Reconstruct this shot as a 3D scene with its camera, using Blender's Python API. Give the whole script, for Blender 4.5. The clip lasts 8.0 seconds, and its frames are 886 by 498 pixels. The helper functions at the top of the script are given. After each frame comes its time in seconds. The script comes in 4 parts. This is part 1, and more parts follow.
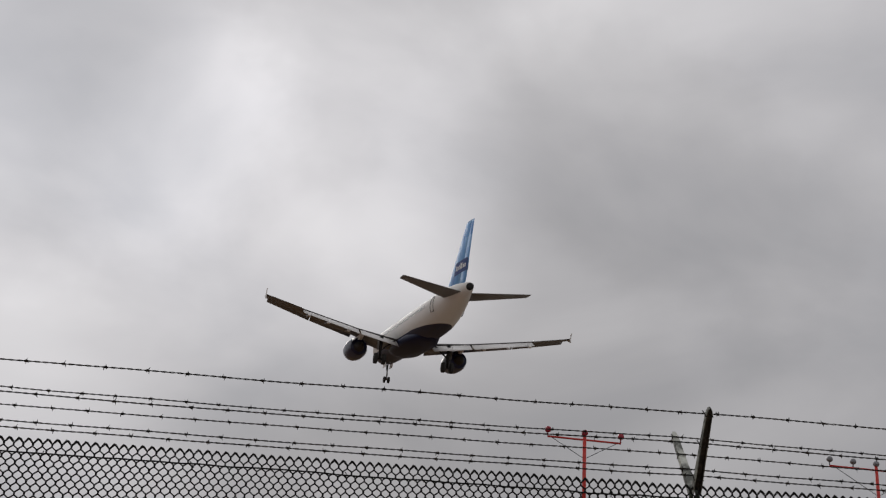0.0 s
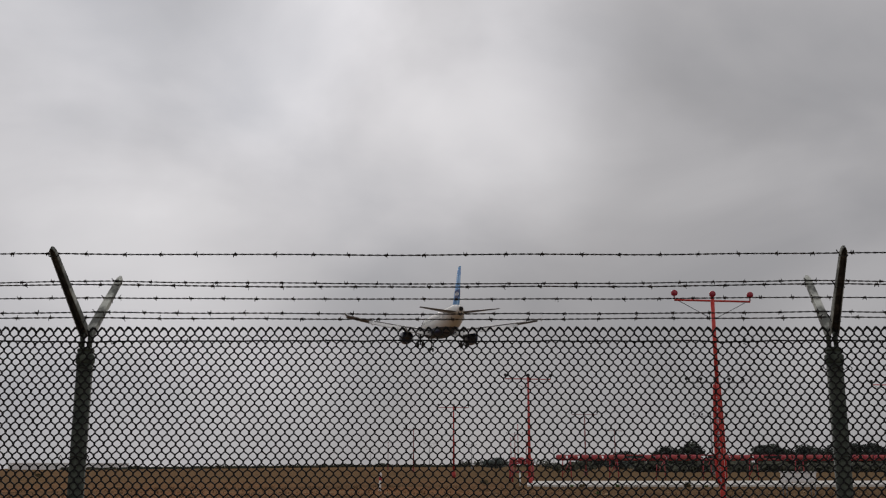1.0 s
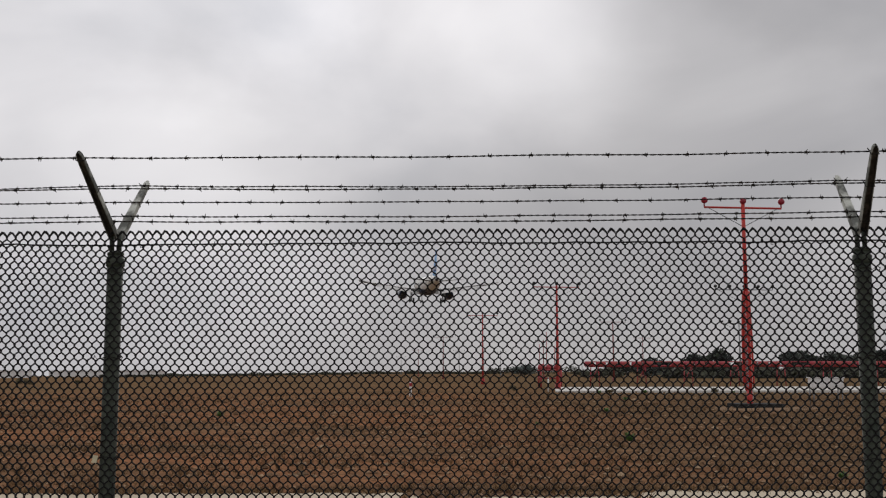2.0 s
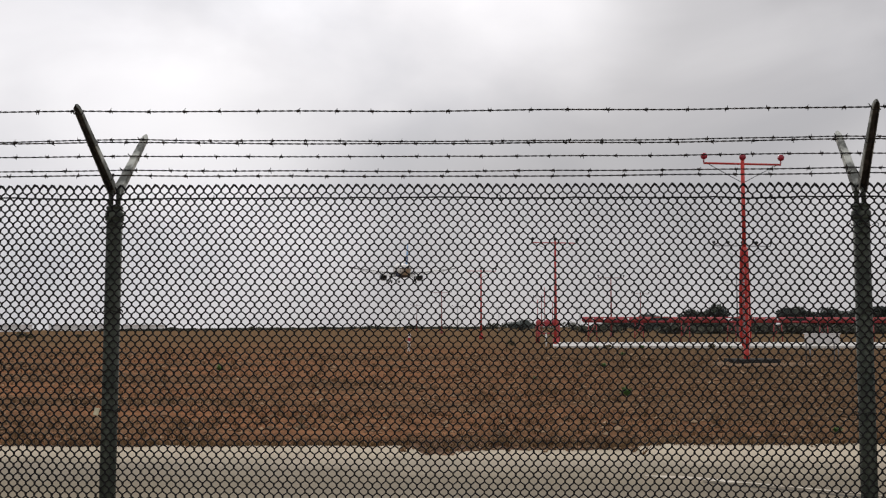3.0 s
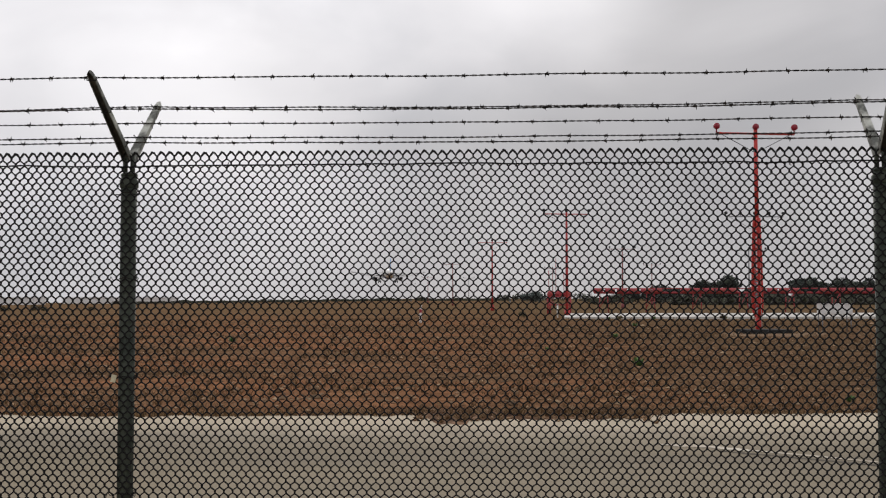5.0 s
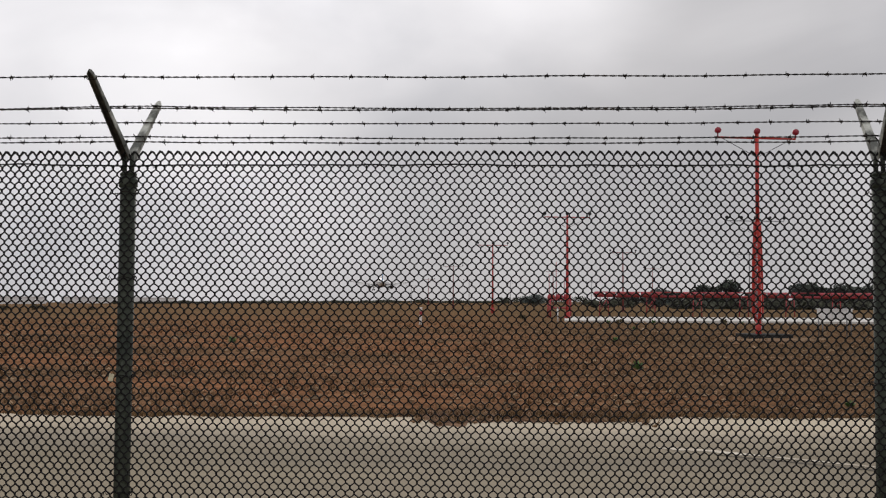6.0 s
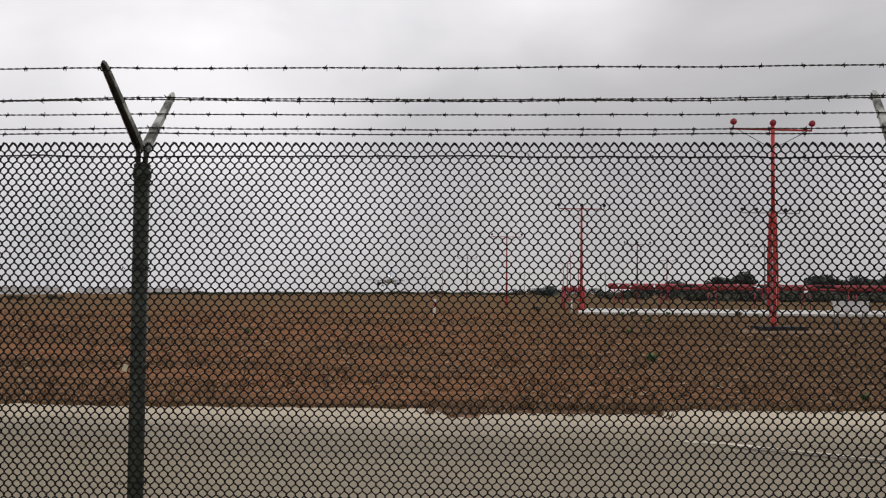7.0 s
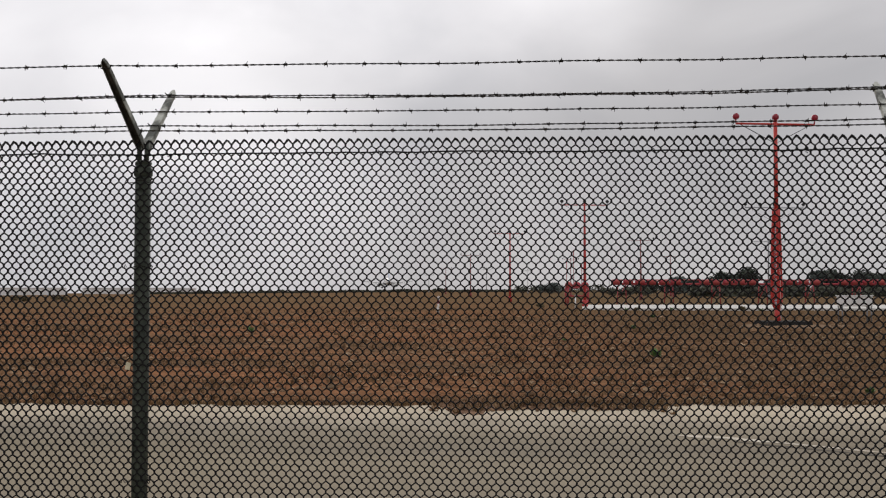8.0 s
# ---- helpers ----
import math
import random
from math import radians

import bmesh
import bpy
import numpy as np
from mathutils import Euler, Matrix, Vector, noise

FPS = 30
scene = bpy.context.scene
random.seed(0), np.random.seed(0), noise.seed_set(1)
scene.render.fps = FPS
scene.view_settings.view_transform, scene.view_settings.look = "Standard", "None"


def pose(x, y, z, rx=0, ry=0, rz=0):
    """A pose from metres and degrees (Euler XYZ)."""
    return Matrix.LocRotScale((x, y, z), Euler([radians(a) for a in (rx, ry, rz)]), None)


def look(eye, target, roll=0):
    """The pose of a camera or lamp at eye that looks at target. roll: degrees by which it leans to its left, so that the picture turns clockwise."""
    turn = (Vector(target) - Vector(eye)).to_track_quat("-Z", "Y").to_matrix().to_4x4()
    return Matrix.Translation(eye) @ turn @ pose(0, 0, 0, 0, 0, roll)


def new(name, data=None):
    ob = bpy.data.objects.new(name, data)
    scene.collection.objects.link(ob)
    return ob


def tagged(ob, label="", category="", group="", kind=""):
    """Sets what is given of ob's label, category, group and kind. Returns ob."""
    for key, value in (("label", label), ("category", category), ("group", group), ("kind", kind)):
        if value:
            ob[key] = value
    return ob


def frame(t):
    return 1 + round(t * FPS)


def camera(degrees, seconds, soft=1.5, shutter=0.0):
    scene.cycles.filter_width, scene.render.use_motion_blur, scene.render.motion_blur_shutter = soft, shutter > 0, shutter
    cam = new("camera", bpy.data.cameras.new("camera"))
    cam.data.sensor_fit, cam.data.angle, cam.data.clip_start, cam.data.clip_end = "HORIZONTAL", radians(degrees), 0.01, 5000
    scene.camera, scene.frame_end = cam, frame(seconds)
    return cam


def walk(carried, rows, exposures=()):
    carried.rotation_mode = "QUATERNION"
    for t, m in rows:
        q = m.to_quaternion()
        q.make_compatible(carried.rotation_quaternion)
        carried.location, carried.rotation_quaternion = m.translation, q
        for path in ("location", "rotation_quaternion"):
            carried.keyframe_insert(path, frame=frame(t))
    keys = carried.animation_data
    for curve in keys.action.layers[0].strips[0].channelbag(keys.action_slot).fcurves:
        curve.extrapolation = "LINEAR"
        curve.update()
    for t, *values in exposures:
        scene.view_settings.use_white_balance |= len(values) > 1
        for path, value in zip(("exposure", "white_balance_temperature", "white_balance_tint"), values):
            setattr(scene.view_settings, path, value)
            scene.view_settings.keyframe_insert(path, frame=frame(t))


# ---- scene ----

# --- camera -------------------------------------------------------------
cam = camera(47.3, 8.0, soft=1.2)
VIEW = [  # seconds, place, yaw, pitch, lean
    (0, -0.038, -0.762, 1.636, -6.140, 19.047, 3.333),
    (0.2, -0.039, -0.750, 1.629, -4.047, 17.291, 3.095),
    (0.5, -0.031, -0.745, 1.612, -3.013, 14.747, 1.843),
    (0.7, -0.030, -0.725, 1.603, -1.761, 13.217, 1.223),
    (1, -0.036, -0.724, 1.591, 0.395, 12.030, 0.014),
    (1.5, -0.021, -0.716, 1.578, 1.322, 9.244, -0.103),
    (2, -0.021, -0.715, 1.562, 2.040, 6.906, -0.064),
    (2.2, -0.014, -0.726, 1.565, 1.826, 6.063, -0.095),
    (3.3, -0.030, -0.712, 1.550, 2.234, 4.287, 0.350),
    (3.5, -0.035, -0.707, 1.540, 2.702, 4.413, 0.401),
    (4, -0.043, -0.699, 1.528, 2.520, 3.544, 0.082),
    (4.5, -0.042, -0.702, 1.534, 2.827, 3.075, -0.124),
    (4.7, -0.043, -0.701, 1.536, 2.632, 2.906, -0.120),
    (5.8, -0.040, -0.692, 1.539, 2.622, 2.722, 0.090),
    (6, -0.034, -0.698, 1.534, 2.623, 2.922, 0.356),
    (6.5, -0.034, -0.689, 1.537, 3.238, 2.763, 0.084),
    (7, -0.030, -0.691, 1.535, 3.414, 2.433, 0.498),
    (7.5, -0.032, -0.681, 1.535, 3.422, 2.616, 0.188),
    (8, -0.025, -0.686, 1.527, 3.597, 2.292, 0.043),
]
EXPOSURE = [(0, -0.03), (0.5, -0.10), (1.0, -0.09), (1.5, 0.06), (2.0, 0.19), (3.5, 0.53), (4.0, 0.43), (4.5, 0.43), (6.0, 0.42), (8.0, 0.44)]


def heading(yaw, pitch, lean, eye):
    a, b = radians(yaw), radians(pitch)
    way = Vector((-math.sin(a) * math.cos(b), math.cos(a) * math.cos(b), math.sin(b)))
    return look(eye, Vector(eye) + way, lean)


walk(cam, [(t, heading(yaw, pitch, lean, (x, y, z))) for t, x, y, z, yaw, pitch, lean in VIEW], EXPOSURE)

# --- sky and sun --------------------------------------------------------
SUN_YAW, SUN_UP = 2.0, 21.0  # degrees to the left of straight ahead, and above the horizon


def build_sky():
    world = bpy.data.worlds.new("overcast")
    scene.world = world
    world.use_nodes = True
    nt = world.node_tree
    nt.nodes.clear()
    N, L = nt.nodes.new, nt.links.new
    out, bg = N("ShaderNodeOutputWorld"), N("ShaderNodeBackground")
    sky = N("ShaderNodeTexSky")
    sky.sky_type, sky.sun_disc = "NISHITA", False
    sky.sun_elevation, sky.sun_rotation = radians(SUN_UP), radians(-SUN_YAW)
    geo = N("ShaderNodeTexCoord")
    # soft billows, flattened towards the horizon
    sep = N("ShaderNodeSeparateXYZ")
    L(geo.outputs["Generated"], sep.inputs[0])
    mapping = N("ShaderNodeMapping")
    mapping.inputs["Location"].default_value = CLOUD_SHIFT
    mapping.inputs["Scale"].default_value = (1.0, 1.0, 1.8)
    L(geo.outputs["Generated"], mapping.inputs["Vector"])
    big = N("ShaderNodeTexNoise")
    big.inputs["Scale"].default_value, big.inputs["Detail"].default_value = 3.1, 6.0
    big.inputs["Roughness"].default_value, big.inputs["Distortion"].default_value = 0.45, 0.35
    L(mapping.outputs[0], big.inputs["Vector"])
    ramp = N("ShaderNodeValToRGB")
    e = ramp.color_ramp.elements
    e[0].position, e[0].color = 0.28, (0.374, 0.375, 0.397, 1)
    e[1].position, e[1].color = 0.74, (0.624, 0.612, 0.626, 1)
    mid = e.new(0.5); mid.color = (0.490, 0.482, 0.499, 1)
    L(big.outputs["Fac"], ramp.inputs[0])
    # the sun's glow through the cloud
    a, b = radians(SUN_YAW), radians(SUN_UP)
    dot = N("ShaderNodeVectorMath"); dot.operation = "DOT_PRODUCT"
    nrm = N("ShaderNodeVectorMath"); nrm.operation = "NORMALIZE"
    L(geo.outputs["Generated"], nrm.inputs[0])
    L(nrm.outputs[0], dot.inputs[0])
    dot.inputs[1].default_value = (-math.sin(a) * math.cos(b), math.cos(a) * math.cos(b), math.sin(b))
    glow = N("ShaderNodeMapRange"); glow.interpolation_type = "SMOOTHSTEP"
    glow.inputs["From Min"].default_value, glow.inputs["From Max"].default_value = 0.970, 1.0
    glow.inputs["To Min"].default_value, glow.inputs["To Max"].default_value = 0.0, 0.38
    L(dot.outputs["Value"], glow.inputs["Value"])
    # the cloud is thinner over a wide stretch to the left of the sun
    dot2 = N("ShaderNodeVectorMath"); dot2.operation = "DOT_PRODUCT"
    L(nrm.outputs[0], dot2.inputs[0])
    a2, b2 = radians(SUN_YAW + 26), radians(SUN_UP - 17)
    dot2.inputs[1].default_value = (-math.sin(a2) * math.cos(b2), math.cos(a2) * math.cos(b2), math.sin(b2))
    wide = N("ShaderNodeMapRange"); wide.interpolation_type = "SMOOTHSTEP"
    wide.inputs["From Min"].default_value, wide.inputs["From Max"].default_value = 0.88, 0.985
    wide.inputs["To Min"].default_value, wide.inputs["To Max"].default_value = 0.80, 1.20
    L(dot2.outputs["Value"], wide.inputs["Value"])
    both = N("ShaderNodeMath"); both.operation = "ADD"
    L(glow.outputs[0], both.inputs[0]); L(wide.outputs[0], both.inputs[1])
    low = N("ShaderNodeMapRange")
    low.inputs["From Min"].default_value, low.inputs["From Max"].default_value = 0.0, 0.6
    low.inputs["To Min"].default_value, low.inputs["To Max"].default_value = 0.80, 1.40
    L(sep.outputs["Z"], low.inputs["Value"])
    light = N("ShaderNodeMath"); light.operation = "MULTIPLY"
    L(both.outputs[0], light.inputs[0]); L(low.outputs[0], light.inputs[1])
    # heavier and thinner banks in the cloud, with ragged rims
    ragged = N("ShaderNodeTexNoise")
    ragged.inputs["Scale"].default_value, ragged.inputs["Detail"].default_value = 5.0, 5.0
    L(nrm.outputs[0], ragged.inputs["Vector"])
    shove = N("ShaderNodeVectorMath"); shove.operation = "MULTIPLY_ADD"
    shove.inputs[1].default_value = (0.34, 0.34, 0.34)
    L(ragged.outputs["Color"], shove.inputs[0]); L(nrm.outputs[0], shove.inputs[2])
    back = N("ShaderNodeVectorMath"); back.operation = "SUBTRACT"
    back.inputs[1].default_value = (0.17, 0.17, 0.17)
    L(shove.outputs[0], back.inputs[0])
    way = N("ShaderNodeVectorMath"); way.operation = "NORMALIZE"
    L(back.outputs[0], way.inputs[0])
    level = light.outputs[0]
    for yaw, up, rim, core, weight in CLOUD_BANKS:
        d = N("ShaderNodeVectorMath"); d.operation = "DOT_PRODUCT"
        L(way.outputs[0], d.inputs[0])
        q, w = radians(yaw), radians(up)
        d.inputs[1].default_value = (-math.sin(q) * math.cos(w), math.cos(q) * math.cos(w), math.sin(w))
        k = N("ShaderNodeMapRange"); k.interpolation_type = "SMOOTHSTEP"
        k.inputs["From Min"].default_value, k.inputs["From Max"].default_value = math.cos(radians(rim)), math.cos(radians(core))
        k.inputs["To Min"].default_value, k.inputs["To Max"].default_value = 1.0, weight
        L(d.outputs["Value"], k.inputs["Value"])
        step = N("ShaderNodeMath"); step.operation = "MULTIPLY"
        L(level, step.inputs[0]); L(k.outputs[0], step.inputs[1])
        level = step.outputs[0]
    mul = N("ShaderNodeMix"); mul.data_type, mul.blend_type = "RGBA", "MULTIPLY"
    mul.inputs[0].default_value = 1.0
    L(ramp.outputs[0], mul.inputs[6])
    L(level, mul.inputs[7])
    # a little of the clear sky's own colour comes through
    tint = N("ShaderNodeMix"); tint.data_type, tint.blend_type = "RGBA", "MIX"
    tint.inputs[0].default_value = 0.0005
    L(mul.outputs[2], tint.inputs[6])
    L(sky.outputs[0], tint.inputs[7])
    L(tint.outputs[2], bg.inputs["Color"])
    bg.inputs["Strength"].default_value = SKY_STRENGTH
    L(bg.outputs[0], out.inputs[0])
    lamp = bpy.data.lights.new("sun", "SUN")
    lamp.energy, lamp.angle, lamp.color = 0.5, radians(18), (1.0, 0.96, 0.9)
    sun = new("sun", lamp)
    sun.matrix_world = look((0, 0, 60), (60 * math.sin(a) * math.cos(b), -60 * math.cos(a) * math.cos(b), 60 - 60 * math.sin(b)))


CLOUD_SHIFT = (0.35, 0.0, 0.1)
# degrees to the left, degrees up, outer and inner radius, brightness
CLOUD_BANKS = [(17, 27, 15, 4, 1.2), (-1, 31, 10, 3, 0.88), (-19, 22, 11, 4, 0.88), (-10, 11, 11, 7, 0.95)]
SKY_STRENGTH = 1.0
build_sky()


# --- materials ----------------------------------------------------------
def material(name, colour, rough=0.7, metal=0.0, vary=0.25, scale=8.0, fine=60.0, bump=0.0, second=None, per_piece=0.0, stretch=(1, 1, 1), spec=None):
    """Two scales of variation over a base colour, with an optional second colour in patches."""
    m = bpy.data.materials.new(name)
    m.use_nodes = True
    nt = m.node_tree
    N, L = nt.nodes.new, nt.links.new
    p = nt.nodes["Principled BSDF"]
    p.inputs["Roughness"].default_value, p.inputs["Metallic"].default_value = rough, metal
    p.inputs["Specular IOR Level"].default_value = spec if spec is not None else (0.08 if rough > 0.84 else 0.5)
    tc, mp = N("ShaderNodeTexCoord"), N("ShaderNodeMapping")
    mp.inputs["Scale"].default_value = stretch
    L(tc.outputs["Object"], mp.inputs["Vector"])
    n1, n2 = N("ShaderNodeTexNoise"), N("ShaderNodeTexNoise")
    for n, s in ((n1, scale), (n2, fine)):
        n.inputs["Scale"].default_value, n.inputs["Detail"].default_value = s, 5.0
        L(mp.outputs[0], n.inputs["Vector"])
    add = N("ShaderNodeMath"); add.operation = "ADD"
    L(n1.outputs["Fac"], add.inputs[0]); L(n2.outputs["Fac"], add.inputs[1])
    rng = N("ShaderNodeMapRange")
    rng.inputs["From Min"].default_value, rng.inputs["From Max"].default_value = 0.6, 1.4
    rng.inputs["To Min"].default_value, rng.inputs["To Max"].default_value = 1 - vary, 1 + vary
    L(add.outputs[0], rng.inputs["Value"])
    base = N("ShaderNodeMix"); base.data_type, base.blend_type = "RGBA", "MIX"
    base.inputs[6].default_value = (*colour, 1)
    base.inputs[7].default_value = (*(second or colour), 1)
    pick = N("ShaderNodeMapRange")
    pick.inputs["From Min"].default_value, pick.inputs["From Max"].default_value = 0.46, 0.6
    L(n1.outputs["Fac"], pick.inputs["Value"]); L(pick.outputs[0], base.inputs[0])
    mul = N("ShaderNodeMix"); mul.data_type, mul.blend_type = "RGBA", "MULTIPLY"
    mul.inputs[0].default_value = 1.0
    L(base.outputs[2], mul.inputs[6]); L(rng.outputs[0], mul.inputs[7])
    last = mul.outputs[2]
    if per_piece:
        gi, r2 = N("ShaderNodeNewGeometry"), N("ShaderNodeMapRange")
        r2.inputs["To Min"].default_value, r2.inputs["To Max"].default_value = 1 - per_piece, 1 + per_piece
        L(gi.outputs["Random Per Island"], r2.inputs["Value"])
        m2 = N("ShaderNodeMix"); m2.data_type, m2.blend_type = "RGBA", "MULTIPLY"
        m2.inputs[0].default_value = 1.0
        L(last, m2.inputs[6]); L(r2.outputs[0], m2.inputs[7])
        last = m2.outputs[2]
    L(last, p.inputs["Base Color"])
    if bump:
        bp = N("ShaderNodeBump")
        bp.inputs["Strength"].default_value, bp.inputs["Distance"].default_value = 0.6, bump
        L(add.outputs[0], bp.inputs["Height"]); L(bp.outputs[0], p.inputs["Normal"])
    return m


MESH_WIRE = material("coated_mesh_wire", (0.016, 0.016, 0.016), 0.8, 0.0, 0.35, 6, 90, spec=0.15)
BARB_WIRE = material("weathered_wire", (0.018, 0.017, 0.016), 0.7, 0.1, 0.4, 9, 120, second=(0.035, 0.026, 0.02), spec=0.25)
POST_PAINT = material("dark_green_post_paint", (0.080, 0.092, 0.070), 0.6, 0.0, 0.35, 9, 70, 0.001, second=(0.045, 0.055, 0.043), spec=0.25)
ARM_STEEL = material("stained_galvanised_steel", (0.15, 0.155, 0.14), 0.75, 0.0, 0.4, 9, 90, 0.001, second=(0.50, 0.51, 0.46), spec=0.2)
# steel inside the arm channels; the shade in there is put into its colour
CHANNEL_SHADE = material("dark_rusted_steel", (0.070, 0.064, 0.058), 0.9, 0.0, 0.45, 14, 90, 0.001, second=(0.11, 0.095, 0.08), spec=0.1)
CHIP = material("pale_tag", (0.62, 0.57, 0.40), 0.6)
RED = material("signal_red_paint", (0.56, 0.033, 0.024), 0.5, 0.0, 0.25, 3, 30, second=(0.43, 0.03, 0.024))
CRIMSON = material("crimson_lamp_paint", (0.33, 0.012, 0.030), 0.4, 0.0, 0.2, 3, 30, second=(0.26, 0.012, 0.028))
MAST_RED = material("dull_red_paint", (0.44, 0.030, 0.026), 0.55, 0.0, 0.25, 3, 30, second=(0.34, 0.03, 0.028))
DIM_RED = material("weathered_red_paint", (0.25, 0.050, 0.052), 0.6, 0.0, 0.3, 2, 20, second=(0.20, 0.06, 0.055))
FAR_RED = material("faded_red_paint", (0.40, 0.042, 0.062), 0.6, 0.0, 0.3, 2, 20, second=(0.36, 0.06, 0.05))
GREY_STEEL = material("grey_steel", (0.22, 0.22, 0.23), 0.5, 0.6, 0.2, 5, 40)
DARK_STEEL = material("dark_steel", (0.035, 0.035, 0.035), 0.85, 0.0, 0.3, 6, 50)
LENS = material("lamp_glass", (0.10, 0.10, 0.11), 0.15, 0.0, 0.1, 5, 30)
CONCRETE = material("pale_concrete", (0.66, 0.64, 0.60), 0.85, 0.0, 0.15, 0.8, 14, 0.003, second=(0.58, 0.56, 0.52))
WHITE_PAINT = material("white_paint", (0.84, 0.84, 0.83), 0.5, 0.0, 0.06, 2, 30)


# --- mesh helpers -------------------------------------------------------
def part(name, bm, mat, parent=None, label="", smooth=False):
    me = bpy.data.meshes.new(name)
    bm.to_mesh(me)
    bm.free()
    if smooth:
        me.shade_smooth()
    me.materials.append(mat)
    ob = new(name, me)
    if parent is not None:
        ob.parent = parent
    if label:
        ob["label"] = label
    return ob


def share(ob, parent, m):
    """Another object on the same mesh, under parent."""
    twin = new(ob.name.split(".")[0], ob.data)
    twin.parent = parent
    twin.matrix_basis = m
    return twin


def raw(name, verts, faces, mat, parent=None, label="", smooth=False):
    me = bpy.data.meshes.new(name)
    me.from_pydata(verts, [], faces)
    me.update()
    if smooth:
        me.shade_smooth()
    me.materials.append(mat)
    ob = new(name, me)
    if parent is not None:
        ob.parent = parent
    if label:
        ob["label"] = label
    return ob


def tube(verts, faces, pts, r, sides=4, closed=True, radii=None):
    """Append a tube along pts to the lists."""
    base = len(verts)
    n = len(pts)
    for i, p in enumerate(pts):
        a, b = Vector(pts[max(i - 1, 0)]), Vector(pts[min(i + 1, n - 1)])
        d = (b - a).normalized()
        u = d.cross(Vector((0, 1, 0)) if abs(d.y) < 0.9 else Vector((1, 0, 0))).normalized()
        v = d.cross(u)
        q = radii[i] if radii else r
        for k in range(sides):
            w = 2 * math.pi * (k + 0.5) / sides
            verts.append(tuple(Vector(p) + q * (math.cos(w) * u + math.sin(w) * v)))
    for i in range(n - 1):
        for k in range(sides):
            j = (k + 1) % sides
            faces.append((base + i * sides + k, base + i * sides + j, base + (i + 1) * sides + j, base + (i + 1) * sides + k))
    if closed:
        faces.append(tuple(base + k for k in reversed(range(sides))))
        faces.append(tuple(base + (n - 1) * sides + k for k in range(sides)))


def bars(name, lines, mat, parent=None, label="", sides=8, smooth=True):
    """One mesh of round bars: lines of (points, radius or radii)."""
    verts, faces = [], []
    for pts, r in lines:
        if isinstance(r, (tuple, list)):
            tube(verts, faces, pts, 0, sides, True, list(r))
        else:
            tube(verts, faces, pts, r, sides)
    return raw(name, verts, faces, mat, parent, label, smooth)


def box(bm, size, centre=(0, 0, 0), m=None, bevel=0.0):
    r = bmesh.ops.create_cube(bm, size=1.0)
    vs = r["verts"]
    bmesh.ops.scale(bm, vec=size, verts=vs)
    if bevel:
        es = list({e for v in vs for e in v.link_edges})
        out = bmesh.ops.bevel(bm, geom=es, offset=bevel, segments=2, affect="EDGES", profile=0.5)
        vs = list({v for f in out["faces"] for v in f.verts} | {v for v in vs if v.is_valid})
    bmesh.ops.translate(bm, vec=centre, verts=vs)
    if m is not None:
        bmesh.ops.transform(bm, matrix=m, verts=vs)
    return vs


def empty(name, m=None):
    ob = new(name)
    ob.empty_display_size = 0.2
    if m is not None:
        ob.matrix_basis = m
    return ob


def loft(sections, cap=True):
    """Verts and faces of rings of equal length."""
    verts, faces, n = [], [], len(sections[0])
    for ring in sections:
        verts += [tuple(p) for p in ring]
    for i in range(len(sections) - 1):
        for k in range(n):
            j = (k + 1) % n
            faces.append((i * n + k, i * n + j, (i + 1) * n + j, (i + 1) * n + k))
    if cap:
        faces.append(tuple(reversed(range(n))))
        faces.append(tuple(range((len(sections) - 1) * n, len(sections) * n)))
    return verts, faces


